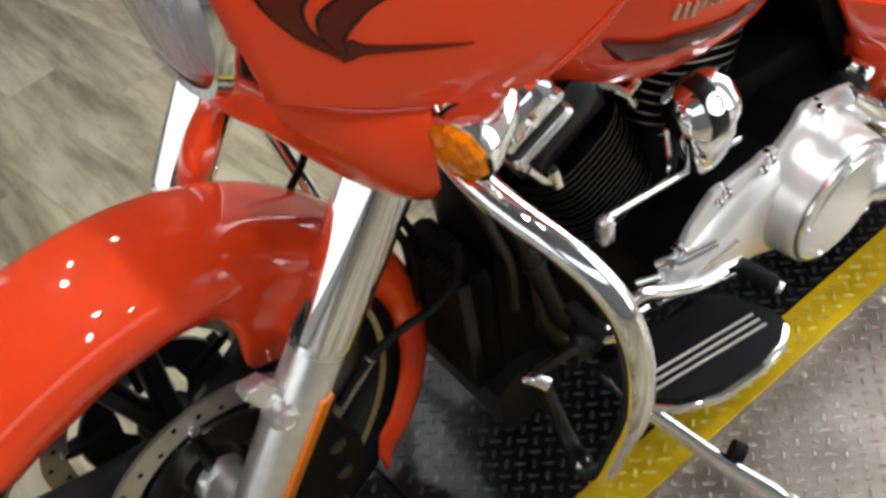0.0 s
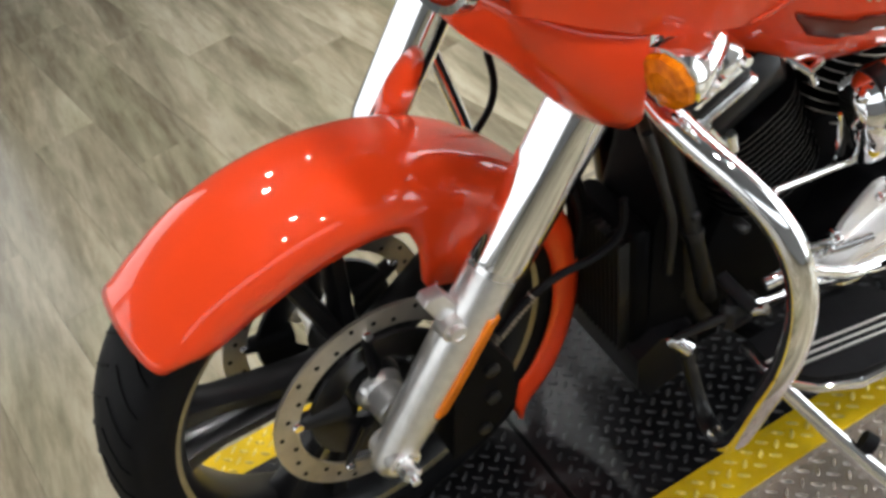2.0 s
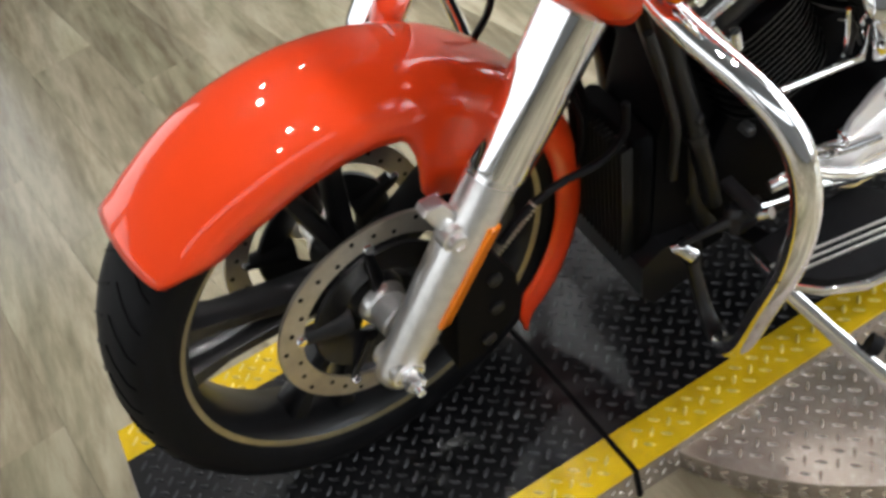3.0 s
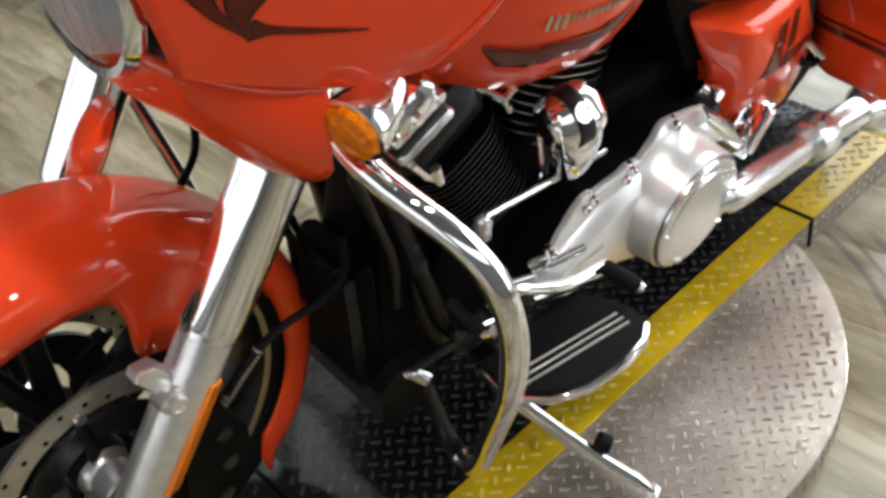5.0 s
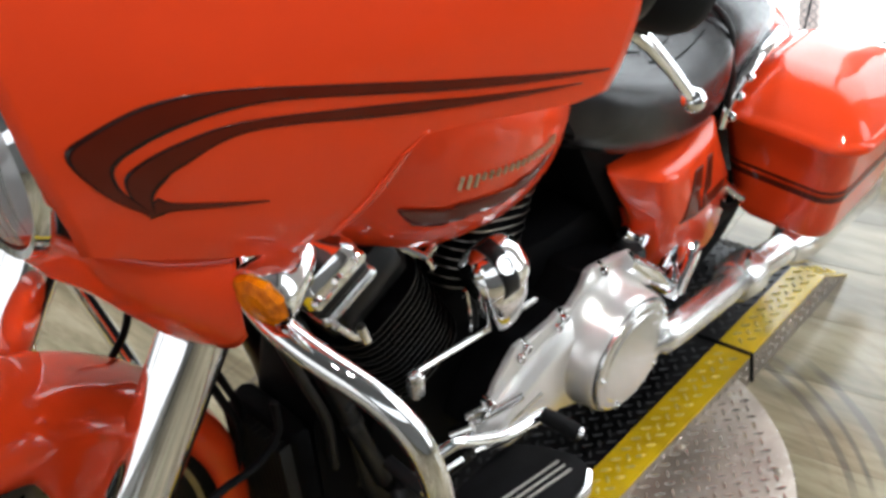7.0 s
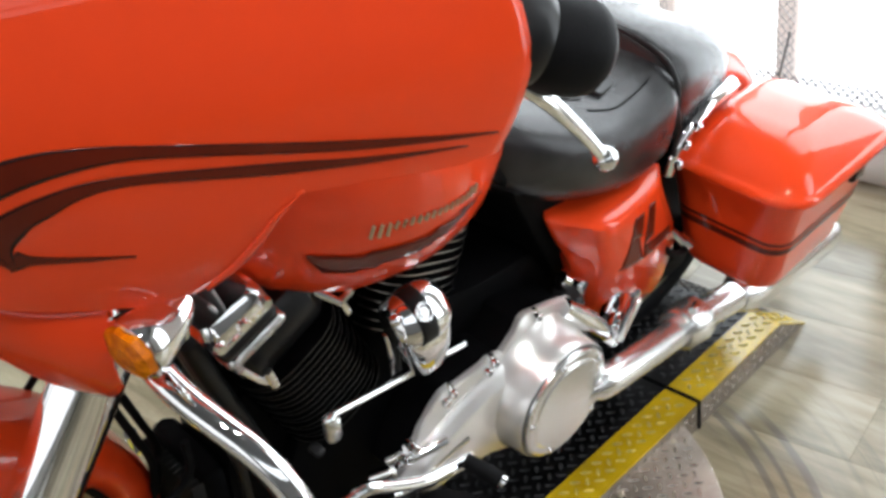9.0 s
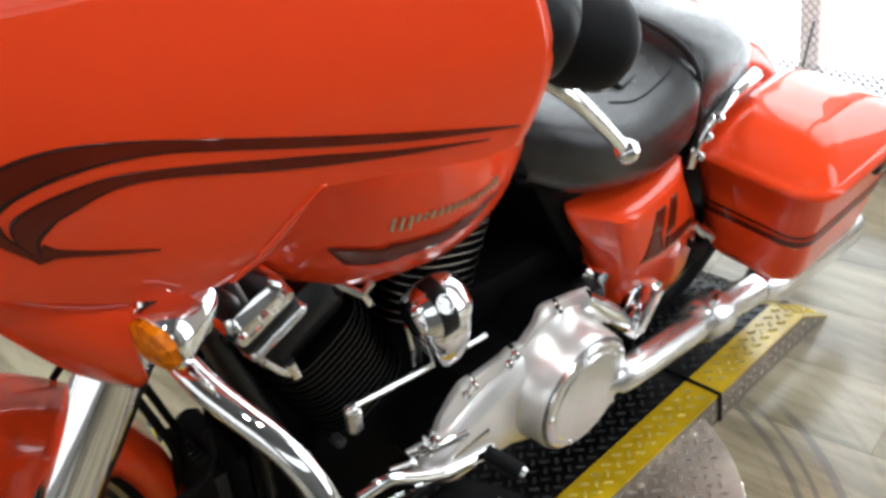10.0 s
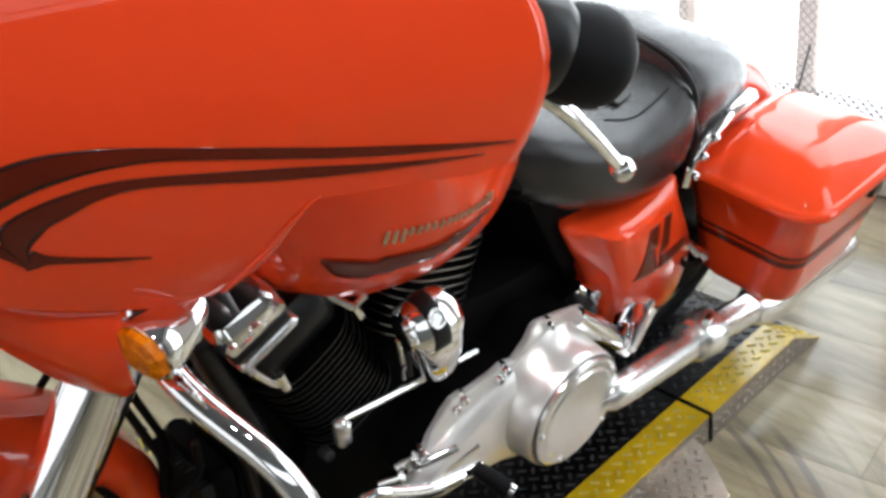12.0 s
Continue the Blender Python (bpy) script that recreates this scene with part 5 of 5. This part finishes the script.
# seat
def loft_x(rows, n=32, e=0.8):
    """Rings across x: (x, y centre, half width, z bottom, z top)."""
    fine = smooth_path([(r[1], r[2], r[3]) for r in rows], 5), smooth_path([(r[0], r[4], 0) for r in rows], 5)
    out = []
    for a, b in zip(*fine):
        zc, hz = (a[2] + b[1]) / 2, (b[1] - a[2]) / 2
        out.append([(b[0], a[0] + a[1] * math.copysign(abs(math.cos(q)) ** e, math.cos(q)), zc + hz * math.copysign(abs(math.sin(q)) ** e, math.sin(q))) for q in [2 * math.pi * k / n for k in range(n)]])
    return out


seat_s = Shape().rings(loft_x([(0.796, 0, 0.05, 0.685, 0.735), (0.818, 0, 0.115, 0.640, 0.742), (0.870, 0, 0.170, 0.597, 0.735), (0.950, 0, 0.198, 0.555, 0.715), (1.050, 0, 0.206, 0.525, 0.690), (1.130, 0, 0.203, 0.517, 0.692), (1.190, 0, 0.190, 0.533, 0.705), (1.212, 0, 0.13, 0.59, 0.69)], e=0.62))
seat = part("seat", seat_s, LEATHER, bike, "black stitched vinyl saddle with a raised pillion")
pill = Shape().rings(loft_x([(1.172, 0, 0.11, 0.57, 0.705), (1.192, 0, 0.176, 0.530, 0.728), (1.260, 0, 0.182, 0.520, 0.722), (1.350, 0, 0.168, 0.520, 0.690), (1.420, 0, 0.135, 0.525, 0.650), (1.452, 0, 0.07, 0.54, 0.61)], e=0.66))
part("pillion", pill, LEATHER, seat)
pipe = Shape()
pts = [(1.188, 0.188 * math.copysign(abs(math.cos(a)) ** 0.66, math.cos(a)), 0.632 + 0.092 * abs(math.sin(a)) ** 0.66) for a in [math.pi * (k / 24) for k in range(25)]]
pipe.tube(pts + [(1.192, -0.194, 0.60), (1.194, -0.191, 0.545)], 0.0045, 8)
part("piping", pipe, BLACK_GLOSS, seat, "black piping")
seat_tree = BVHTree.FromPolygons([Vector(v) for v in seat_s.v], seat_s.f)


def on_seat(x, y, lift=0.0):
    hit = seat_tree.ray_cast(Vector((x, y, 1.0)), Vector((0, 0, -1)))
    return hit[0] + hit[1] * lift if hit[1].z > 0 else hit[0] - hit[1] * lift


def seam(points):
    path = [on_seat(p.x, p.y, 0.0004) for p in smooth_path([(x, y, 0) for x, y in points], 8)]
    part("seam", Shape().tube(path, 0.0016, 6), BLACK, seat, "dark stitched seam")


seam([(1.155, -0.155), (1.110, -0.160), (1.060, -0.162), (1.015, -0.150)])
seam([(0.86, -0.02), (0.93, -0.075), (1.00, -0.115), (1.03, -0.125)])
bk = on_seat(1.085, -0.115, 0.001)
part("strap_end", Shape().box((0, 0, 0), (0.055, 0.034, 0.010), Matrix.Translation(bk) @ pose(0, 0, 0, 18, 4, 12), bevel=0.003), BLACK_GLOSS, seat, "glossy black strap end")

# side cover below the seat
SIDE_TOP = [(0.930, -0.150, 0.556), (1.005, -0.158, 0.545), (1.070, -0.172, 0.540), (1.118, -0.180, 0.540), (1.162, -0.187, 0.540)]
SIDE_CREASE = [(0.922, -0.158, 0.548), (0.957, -0.192, 0.539), (0.986, -0.222, 0.535), (1.060, -0.219, 0.530), (1.142, -0.206, 0.524)]
SIDE_MID = [(0.942, -0.166, 0.502), (0.974, -0.196, 0.473), (1.006, -0.225, 0.449), (1.093, -0.229, 0.422), (1.177, -0.216, 0.440)]
SIDE_LOW = [(0.971, -0.162, 0.461), (1.002, -0.176, 0.378), (1.043, -0.189, 0.302), (1.160, -0.208, 0.300), (1.205, -0.208, 0.375)]


def widen(points, n=5):
    return smooth_path(points, n)


def between(a, b, t):
    return [p.lerp(q, t) for p, q in zip(a, b)]


top_e, cre, midl, low_e = (widen(p) for p in (SIDE_TOP, SIDE_CREASE, SIDE_MID, SIDE_LOW))
side_rows = [[p + Vector((0, 0.05, 0.004)) for p in top_e], top_e, between(top_e, cre, 0.5), between(top_e, cre, 0.88), between(cre, midl, 0.06), between(cre, midl, 0.3), between(cre, midl, 0.65), midl, between(midl, low_e, 0.4), between(midl, low_e, 0.85), low_e, [p + Vector((0.004, 0.012, -0.006)) for p in low_e], [p + Vector((0.004, 0.06, -0.008)) for p in low_e]]
sidec = part("side_cover", Shape().rings(side_rows, closed=False, caps=False), PAINT, bike, "orange-red creased side cover with maroon flashes", sharp=50, thick=0.003)


def side_face(pts, lift=0.0045):
    """A painted flash that follows the cover's outer face."""
    tree = BVHTree.FromPolygons([Vector(p) for r in side_rows for p in r], [(i * 21 + j, i * 21 + j + 1, i * 21 + j + 22, i * 21 + j + 21) for i in range(len(side_rows) - 1) for j in range(20)])
    (x0, z0), (x1, z1), (x2, z2), (x3, z3) = pts
    rows = []
    for i in range(9):
        t = i / 8
        a, b = (x0 + (x3 - x0) * t, z0 + (z3 - z0) * t), (x1 + (x2 - x1) * t, z1 + (z2 - z1) * t)
        row = []
        for k in range(6):
            x, z = a[0] + (b[0] - a[0]) * k / 5, a[1] + (b[1] - a[1]) * k / 5
            hit = tree.ray_cast(Vector((x, -0.6, z)), Vector((0, 1, 0)))[0]
            row.append(Vector((x, (hit.y if hit else -0.215) - lift + 0.0025, z)))
        rows.append(row)
    return Shape().rings(rows, closed=False, caps=False)


for pts in (((1.056, 0.512), (1.084, 0.509), (1.078, 0.470), (1.044, 0.478)), ((1.100, 0.512), (1.122, 0.508), (1.112, 0.455), (1.082, 0.450)), ((1.082, 0.450), (1.165, 0.440), (1.170, 0.420), (1.080, 0.428)), ((1.044, 0.478), (1.070, 0.474), (1.080, 0.428), (1.020, 0.434))):
    part("flash", side_face(pts), PAINT_DARK, sidec, "dark maroon flash", thick=0.0006)
bl = Shape().slab([(0.80, 0.70), (0.86, 0.62), (0.93, 0.48), (1.00, 0.36), (1.20, 0.33), (1.22, 0.58), (0.95, 0.62)], 0.12, -0.150, 0.02)
part("battery_box", bl, BLACK, bike, "black battery tray behind the engine")


# hard saddlebags: bodies that taper downwards under a lipped, domed lid
def saddlebag(sgn):
    def loop(x0, x1, yo, yi, k, height):
        pts = []
        for cx, cy, a0 in ((x1 - k, yi - k, 0), (x0 + k, yi - k, 90), (x0 + k, yo + k, 180), (x1 - k, yo + k, 270)):
            for q in range(9):
                a = radians(a0 + 90 * q / 8)
                x, y = cx + k * math.cos(a), cy + k * math.sin(a)
                pts.append((x, -sgn * y, height(x) if callable(height) else height))
        return pts

    def body_loop(z, out=0.0):
        t = (0.503 - z) / 0.215
        return loop(1.243 + 0.034 * t - out, 1.556 - 0.04 * t + out, -0.381 + 0.026 * t - out, -0.146 - 0.034 * t + out, 0.040, z)

    body = [body_loop(z) for z in (0.506, 0.47, 0.43, 0.38, 0.323)] + [body_loop(z, -d) for z, d in ((0.306, 0.002), (0.296, 0.007), (0.290, 0.015), (0.288, 0.028))]
    bag = part("saddlebag", Shape().rings(body), PAINT, bike, "orange-red hard saddlebag with a closed domed lid", sharp=60)

    def crest(x):
        return lerp_table([(1.20, 0.571), (1.34, 0.571), (1.44, 0.566), (1.52, 0.557), (1.60, 0.548)], x)[0]

    lip = [loop(1.240 - d, 1.558 + d, -0.383 - d, -0.144 + d * 0.5, 0.045 + d, z) for d, z in ((0.002, 0.503), (0.013, 0.5035), (0.017, 0.507), (0.018, 0.512), (0.016, 0.518), (0.011, 0.522), (0.007, 0.5235))]
    dome = []
    for f, g in ((0.0, 0.06), (0.05, 0.17), (0.14, 0.33), (0.28, 0.51), (0.45, 0.69), (0.62, 0.83), (0.78, 0.925), (0.90, 0.975), (1.0, 1.0)):
        dome.append(loop(1.234 + 0.112 * f, 1.564 - 0.075 * f, -0.389 + 0.070 * f, -0.142 - 0.046 * f, 0.050 - 0.016 * f, lambda x, g=g: 0.521 + (crest(x) - 0.521) * g))
    for f in (0.12, 0.35, 0.65, 0.9):
        dome.append(loop(1.346 + 0.060 * f, 1.489 - 0.060 * f, -0.319 + 0.050 * f, -0.188 - 0.050 * f, 0.034 - 0.026 * f, lambda x, f=f: crest(x) + 0.003 * f))
    part("lid", Shape().rings(lip + dome), PAINT, bag, "domed orange-red lid with a rounded lip", sharp=70)
    for z, h in ((0.412, 0.006), (0.396, 0.013)):
        band = [body_loop(z + h / 2, 0.0012), body_loop(z - h / 2, 0.0012)]
        part("stripe", Shape().rings(band, caps=False), PAINT_DARK, bag, "thin maroon pinstripe")
    part("latch", Shape().box((1.44, -sgn * -0.386, 0.488), (0.035, 0.014, 0.040), bevel=0.004), PAINT_LINE, bag, "dark lid latch")
    return bag


saddlebag(-1)
saddlebag(1)
rail = Shape()
rail.tube(smooth_path([(1.205, -0.176, 0.50), (1.214, -0.180, 0.535), (1.250, -0.182, 0.570), (1.305, -0.182, 0.592), (1.37, -0.178, 0.596)], 6), 0.013, 14)
rl = part("bag_rail", rail, CHROME, bike, "chrome saddlebag rail")
for p in ((1.208, -0.195, 0.522), (1.222, -0.196, 0.552), (1.248, -0.196, 0.574)):
    part("bolt", Shape().ball(p, 0.008), CHROME, rl)

# rear fender and tail
rf = Shape()
rows = []
for i in range(31):
    a = radians(150 - 4.4 * i)
    rows.append([Vector((1.36 + r * math.cos(a), y, 0.29 + r * math.sin(a))) for y, r in ((-0.108, 0.25), (-0.112, 0.29), (-0.10, 0.315), (-0.06, 0.33), (0, 0.335), (0.06, 0.33), (0.10, 0.315), (0.112, 0.29), (0.108, 0.25))])
rf.rings(rows, closed=False, caps=False)
rear_f = part("rear_fender", rf, PAINT, bike, "orange-red rear fender", thick=0.004, sharp=60)
part("tail_light", Shape().slab([(1.34, 0.545), (1.355, 0.595), (1.385, 0.610), (1.42, 0.585), (1.44, 0.545)], -0.135, -0.04, 0.012), REDLENS, rear_f, "red tail lamp housing")
part("fender_trim", Shape().slab([(1.32, 0.530), (1.33, 0.546), (1.45, 0.546), (1.46, 0.530)], -0.145, -0.04, 0.006), CHROME, rear_f, "chrome trim")

# exhaust and rear undercarriage
ex = Shape()
ex.tube(smooth_path([(0.90, -0.245, 0.262), (0.940, -0.262, 0.272), (0.985, -0.268, 0.270), (1.10, -0.27, 0.255), (1.22, -0.27, 0.238), (1.37, -0.27, 0.200)], 6), [0.010] + [0.020] * 5 + [0.026] * 20 + [0.028] * 5, 18)
exh = part("exhaust", ex, POLISHED, bike, "chrome exhaust pipe with a clamp")
part("muffler", Shape().tube([(1.34, -0.27, 0.207), (1.38, -0.272, 0.20), (1.66, -0.272, 0.175), (1.68, -0.272, 0.174)], [0.03, 0.044, 0.046, 0.04], 24), POLISHED, exh)
part("clamp", Shape().tube([(1.150, -0.27, 0.252), (1.158, -0.27, 0.251), (1.205, -0.27, 0.243), (1.212, -0.27, 0.241)], [0.033, 0.039, 0.041, 0.034], 20), POLISHED, exh, "bright pipe clamp")
part("clamp_screw", Shape().tube([(1.165, -0.285, 0.295), (1.195, -0.275, 0.285)], 0.007, 8), CHROME, exh)
# added black sheet stands in for the dark wheel and frame here
part("inner_panel", Shape().slab([(1.02, 0.20), (1.05, 0.48), (1.20, 0.50), (1.42, 0.50), (1.48, 0.28), (1.40, 0.17), (1.12, 0.15)], 0.10, -0.130, 0.01), BLACK, bike, "black filler sheet for the dark space beside the rear wheel")
sw = Shape().tube([(1.36, -0.15, 0.29), (1.10, -0.16, 0.30), (1.05, -0.12, 0.30), (1.05, 0.12, 0.30), (1.10, 0.16, 0.30), (1.36, 0.15, 0.29)], 0.028, 12, flat=1.3)
part("swingarm", sw, BLACK, bike, "black rear swingarm")
part("brake_line", Shape().tube(smooth_path([(1.16, -0.20, 0.42), (1.18, -0.215, 0.375), (1.23, -0.215, 0.345), (1.30, -0.20, 0.34)], 6), 0.006, 8), RUBBER, bike, "black rubber brake line")
for x, z in ((1.205, 0.395), (1.232, 0.372)):
    part("shock_bolt", Shape().tube([(x, -0.20, z), (x + 0.012, -0.22, z - 0.02)], 0.009, 10), CHROME, bike, "chrome shock bolt")

# folded passenger peg
pp = Shape().slab([(1.003, 0.300), (1.022, 0.298), (1.068, 0.366), (1.066, 0.380), (1.048, 0.374)], -0.200, -0.245, 0.006)
ppeg = part("passenger_peg", pp, CHROME, bike, "folded chrome passenger foot peg")
part("mount", Shape().tube([(0.925, -0.20, 0.408), (0.960, -0.215, 0.372), (1.005, -0.225, 0.318)], [0.016, 0.019, 0.014], 14), CHROME, ppeg)
part("pad", Shape().slab([(1.010, 0.310), (1.022, 0.309), (1.060, 0.365), (1.058, 0.372), (1.048, 0.369)], -0.246, -0.252, 0.002), POLISHED, ppeg)

# rider floorboard
fb = [(0.448, -0.215), (0.444, -0.258), (0.452, -0.290), (0.480, -0.322), (0.530, -0.347), (0.600, -0.355), (0.645, -0.350), (0.668, -0.335), (0.672, -0.310), (0.655, -0.262), (0.630, -0.225), (0.60, -0.215)]
board = part("floorboard", Shape().slab(fb, 0.260, 0.273, 0.004, axis="z"), CHROME, bike, "black rubber-topped floorboard with a chrome edge")
pad = [(0.54 + (x - 0.54) * 0.955, -0.285 + (y + 0.285) * 0.90) for x, y in fb]
part("rubber_pad", Shape().slab(pad, 0.270, 0.287, 0.004, axis="z"), RUBBER, board, "ribbed black rubber pad")
for k in range(3):
    part("rib", Shape().tube([(0.445, -0.264 - 0.0105 * k, 0.2875), (0.640, -0.297 - 0.0105 * k, 0.2875)], 0.0022, 8), MACHINED, board, "bright metal rib")
part("hinge_bracket", Shape().tube([(0.48, -0.14, 0.235), (0.50, -0.25, 0.25)], 0.013, 10), BLACK, board)

# side stand, unfolded
st0, st1 = Vector((0.470, -0.255, 0.225)), Vector((0.573, -0.440, 0.052))
stand_s = Shape().tube([st0, st0.lerp(st1, 0.35), st0.lerp(st1, 0.62), st0.lerp(st1, 0.86), st1], [0.011, 0.0115, 0.014, 0.022, 0.019], 16, flat=0.6)
stand = part("side_stand", stand_s, CHROME, bike, "chrome side stand resting on the turntable")
part("foot", Shape().ball(tuple(st1), (0.026, 0.022, 0.007)), POLISHED, stand)
part("bumper", Shape().tube([st0.lerp(st1, 0.52) + Vector((0.022, -0.01, 0.006)), st0.lerp(st1, 0.58) + Vector((0.024, -0.012, 0.010))], 0.015, 12), RUBBER, stand, "black rubber bumper")

# handlebar end: grip, switch housing and clutch lever
gr = Shape().tube([(0.555, -0.27, 1.030), (0.600, -0.315, 1.018), (0.640, -0.352, 1.000), (0.648, -0.358, 0.996)], [0.034, 0.044, 0.048, 0.040], 28)
bar = part("handlebar", Shape().tube(smooth_path([(0.38, 0.0, 1.06), (0.42, -0.12, 1.10), (0.50, -0.22, 1.08), (0.57, -0.285, 1.035)], 6), 0.0135, 14), CHROME, bike, "handlebar with black grips and a chrome clutch lever")
part("switch_housing", gr, BLACK_GLOSS, bar, "round black switch housing")
part("grip", Shape().tube([(0.635, -0.335, 1.000), (0.652, -0.350, 0.992), (0.672, -0.358, 0.984), (0.690, -0.364, 0.977), (0.702, -0.368, 0.972), (0.710, -0.371, 0.969), (0.714, -0.372, 0.967)], [0.032, 0.042, 0.046, 0.047, 0.044, 0.036, 0.022], 28), RUBBER, bar, "thick black rubber grip")
part("switch_block", Shape().box((0.735, -0.345, 0.945), (0.04, 0.03, 0.03), bevel=0.006), BLACK, bar)
cl_path = smooth_path([(0.640, -0.335, 0.955), (0.668, -0.351, 0.928), (0.712, -0.358, 0.880), (0.756, -0.362, 0.828)], 6)
clutch = part("clutch_lever", Shape().tube(cl_path, [0.012 - 0.0035 * k / (len(cl_path) - 1) for k in range(len(cl_path))], 14, flat=0.65), CHROME, bar, "chrome clutch lever with a ball end")
part("ball_end", Shape().ball((0.760, -0.363, 0.822), 0.0135), CHROME, clutch)


# far end of the handlebar
part("switch_housing", Shape().tube([(0.555, 0.27, 1.030), (0.600, 0.315, 1.018), (0.640, 0.352, 1.000), (0.648, 0.358, 0.996)], [0.034, 0.042, 0.045, 0.036], 20), BLACK_GLOSS, bar, "round black switch housing")
part("grip", Shape().tube([(0.635, 0.335, 1.002), (0.652, 0.350, 0.995), (0.690, 0.364, 0.984), (0.708, 0.370, 0.978), (0.715, 0.373, 0.975)], [0.030, 0.036, 0.040, 0.040, 0.030], 20), RUBBER, bar, "thick black rubber grip")
part("bar_end", Shape().tube(smooth_path([(0.38, 0.0, 1.06), (0.42, 0.12, 1.10), (0.50, 0.22, 1.08), (0.57, 0.285, 1.035)], 6), 0.0135, 12), CHROME, bar)


# ---- plank floor: separate boards around the turntable, the rest joined ----
PW, PL = 0.185, 1.22
turn = pose(0, 0, 0, 0, 0, PLANK_TURN)
plank_mesh = Shape().box((0, 0, -0.004), (PW - 0.0006, PL - 0.0006, 0.008), bevel=0.0006)
first = None
far = Shape()
count = 0
for i in range(-34, 24):
    shift = ((i * 7) % 10) / 10 * PL
    for j in range(-5, 6):
        c = turn @ Vector((i * PW, j * PL + shift, 0))
        lo, hi = max(-PL / 2, (Y0 - c.y) / math.cos(radians(PLANK_TURN))), min(PL / 2, (Y1 - c.y) / math.cos(radians(PLANK_TURN)))
        if not X0 < c.x < X1 - 0.02 or hi - lo < 0.05:
            continue
        z = FLOOR
        if -1.6 < c.x < 2.4 and -2.2 < c.y < 3.6:
            if first is None:
                first = part("plank", plank_mesh, PLANK, floor)
                ob = first
            else:
                ob = new("plank", first.data)
                ob.parent = floor
            ob.matrix_local = Matrix.Translation((c.x, c.y, z)) @ turn
            count += 1
        else:
            far.box((0, (lo + hi) / 2, -0.004), (PW - 0.0006, hi - lo - 0.0006, 0.008), Matrix.Translation((c.x, c.y, z)) @ turn)
g = part("plank_field", far, PLANK, floor)
g["kind"] = "stuff"
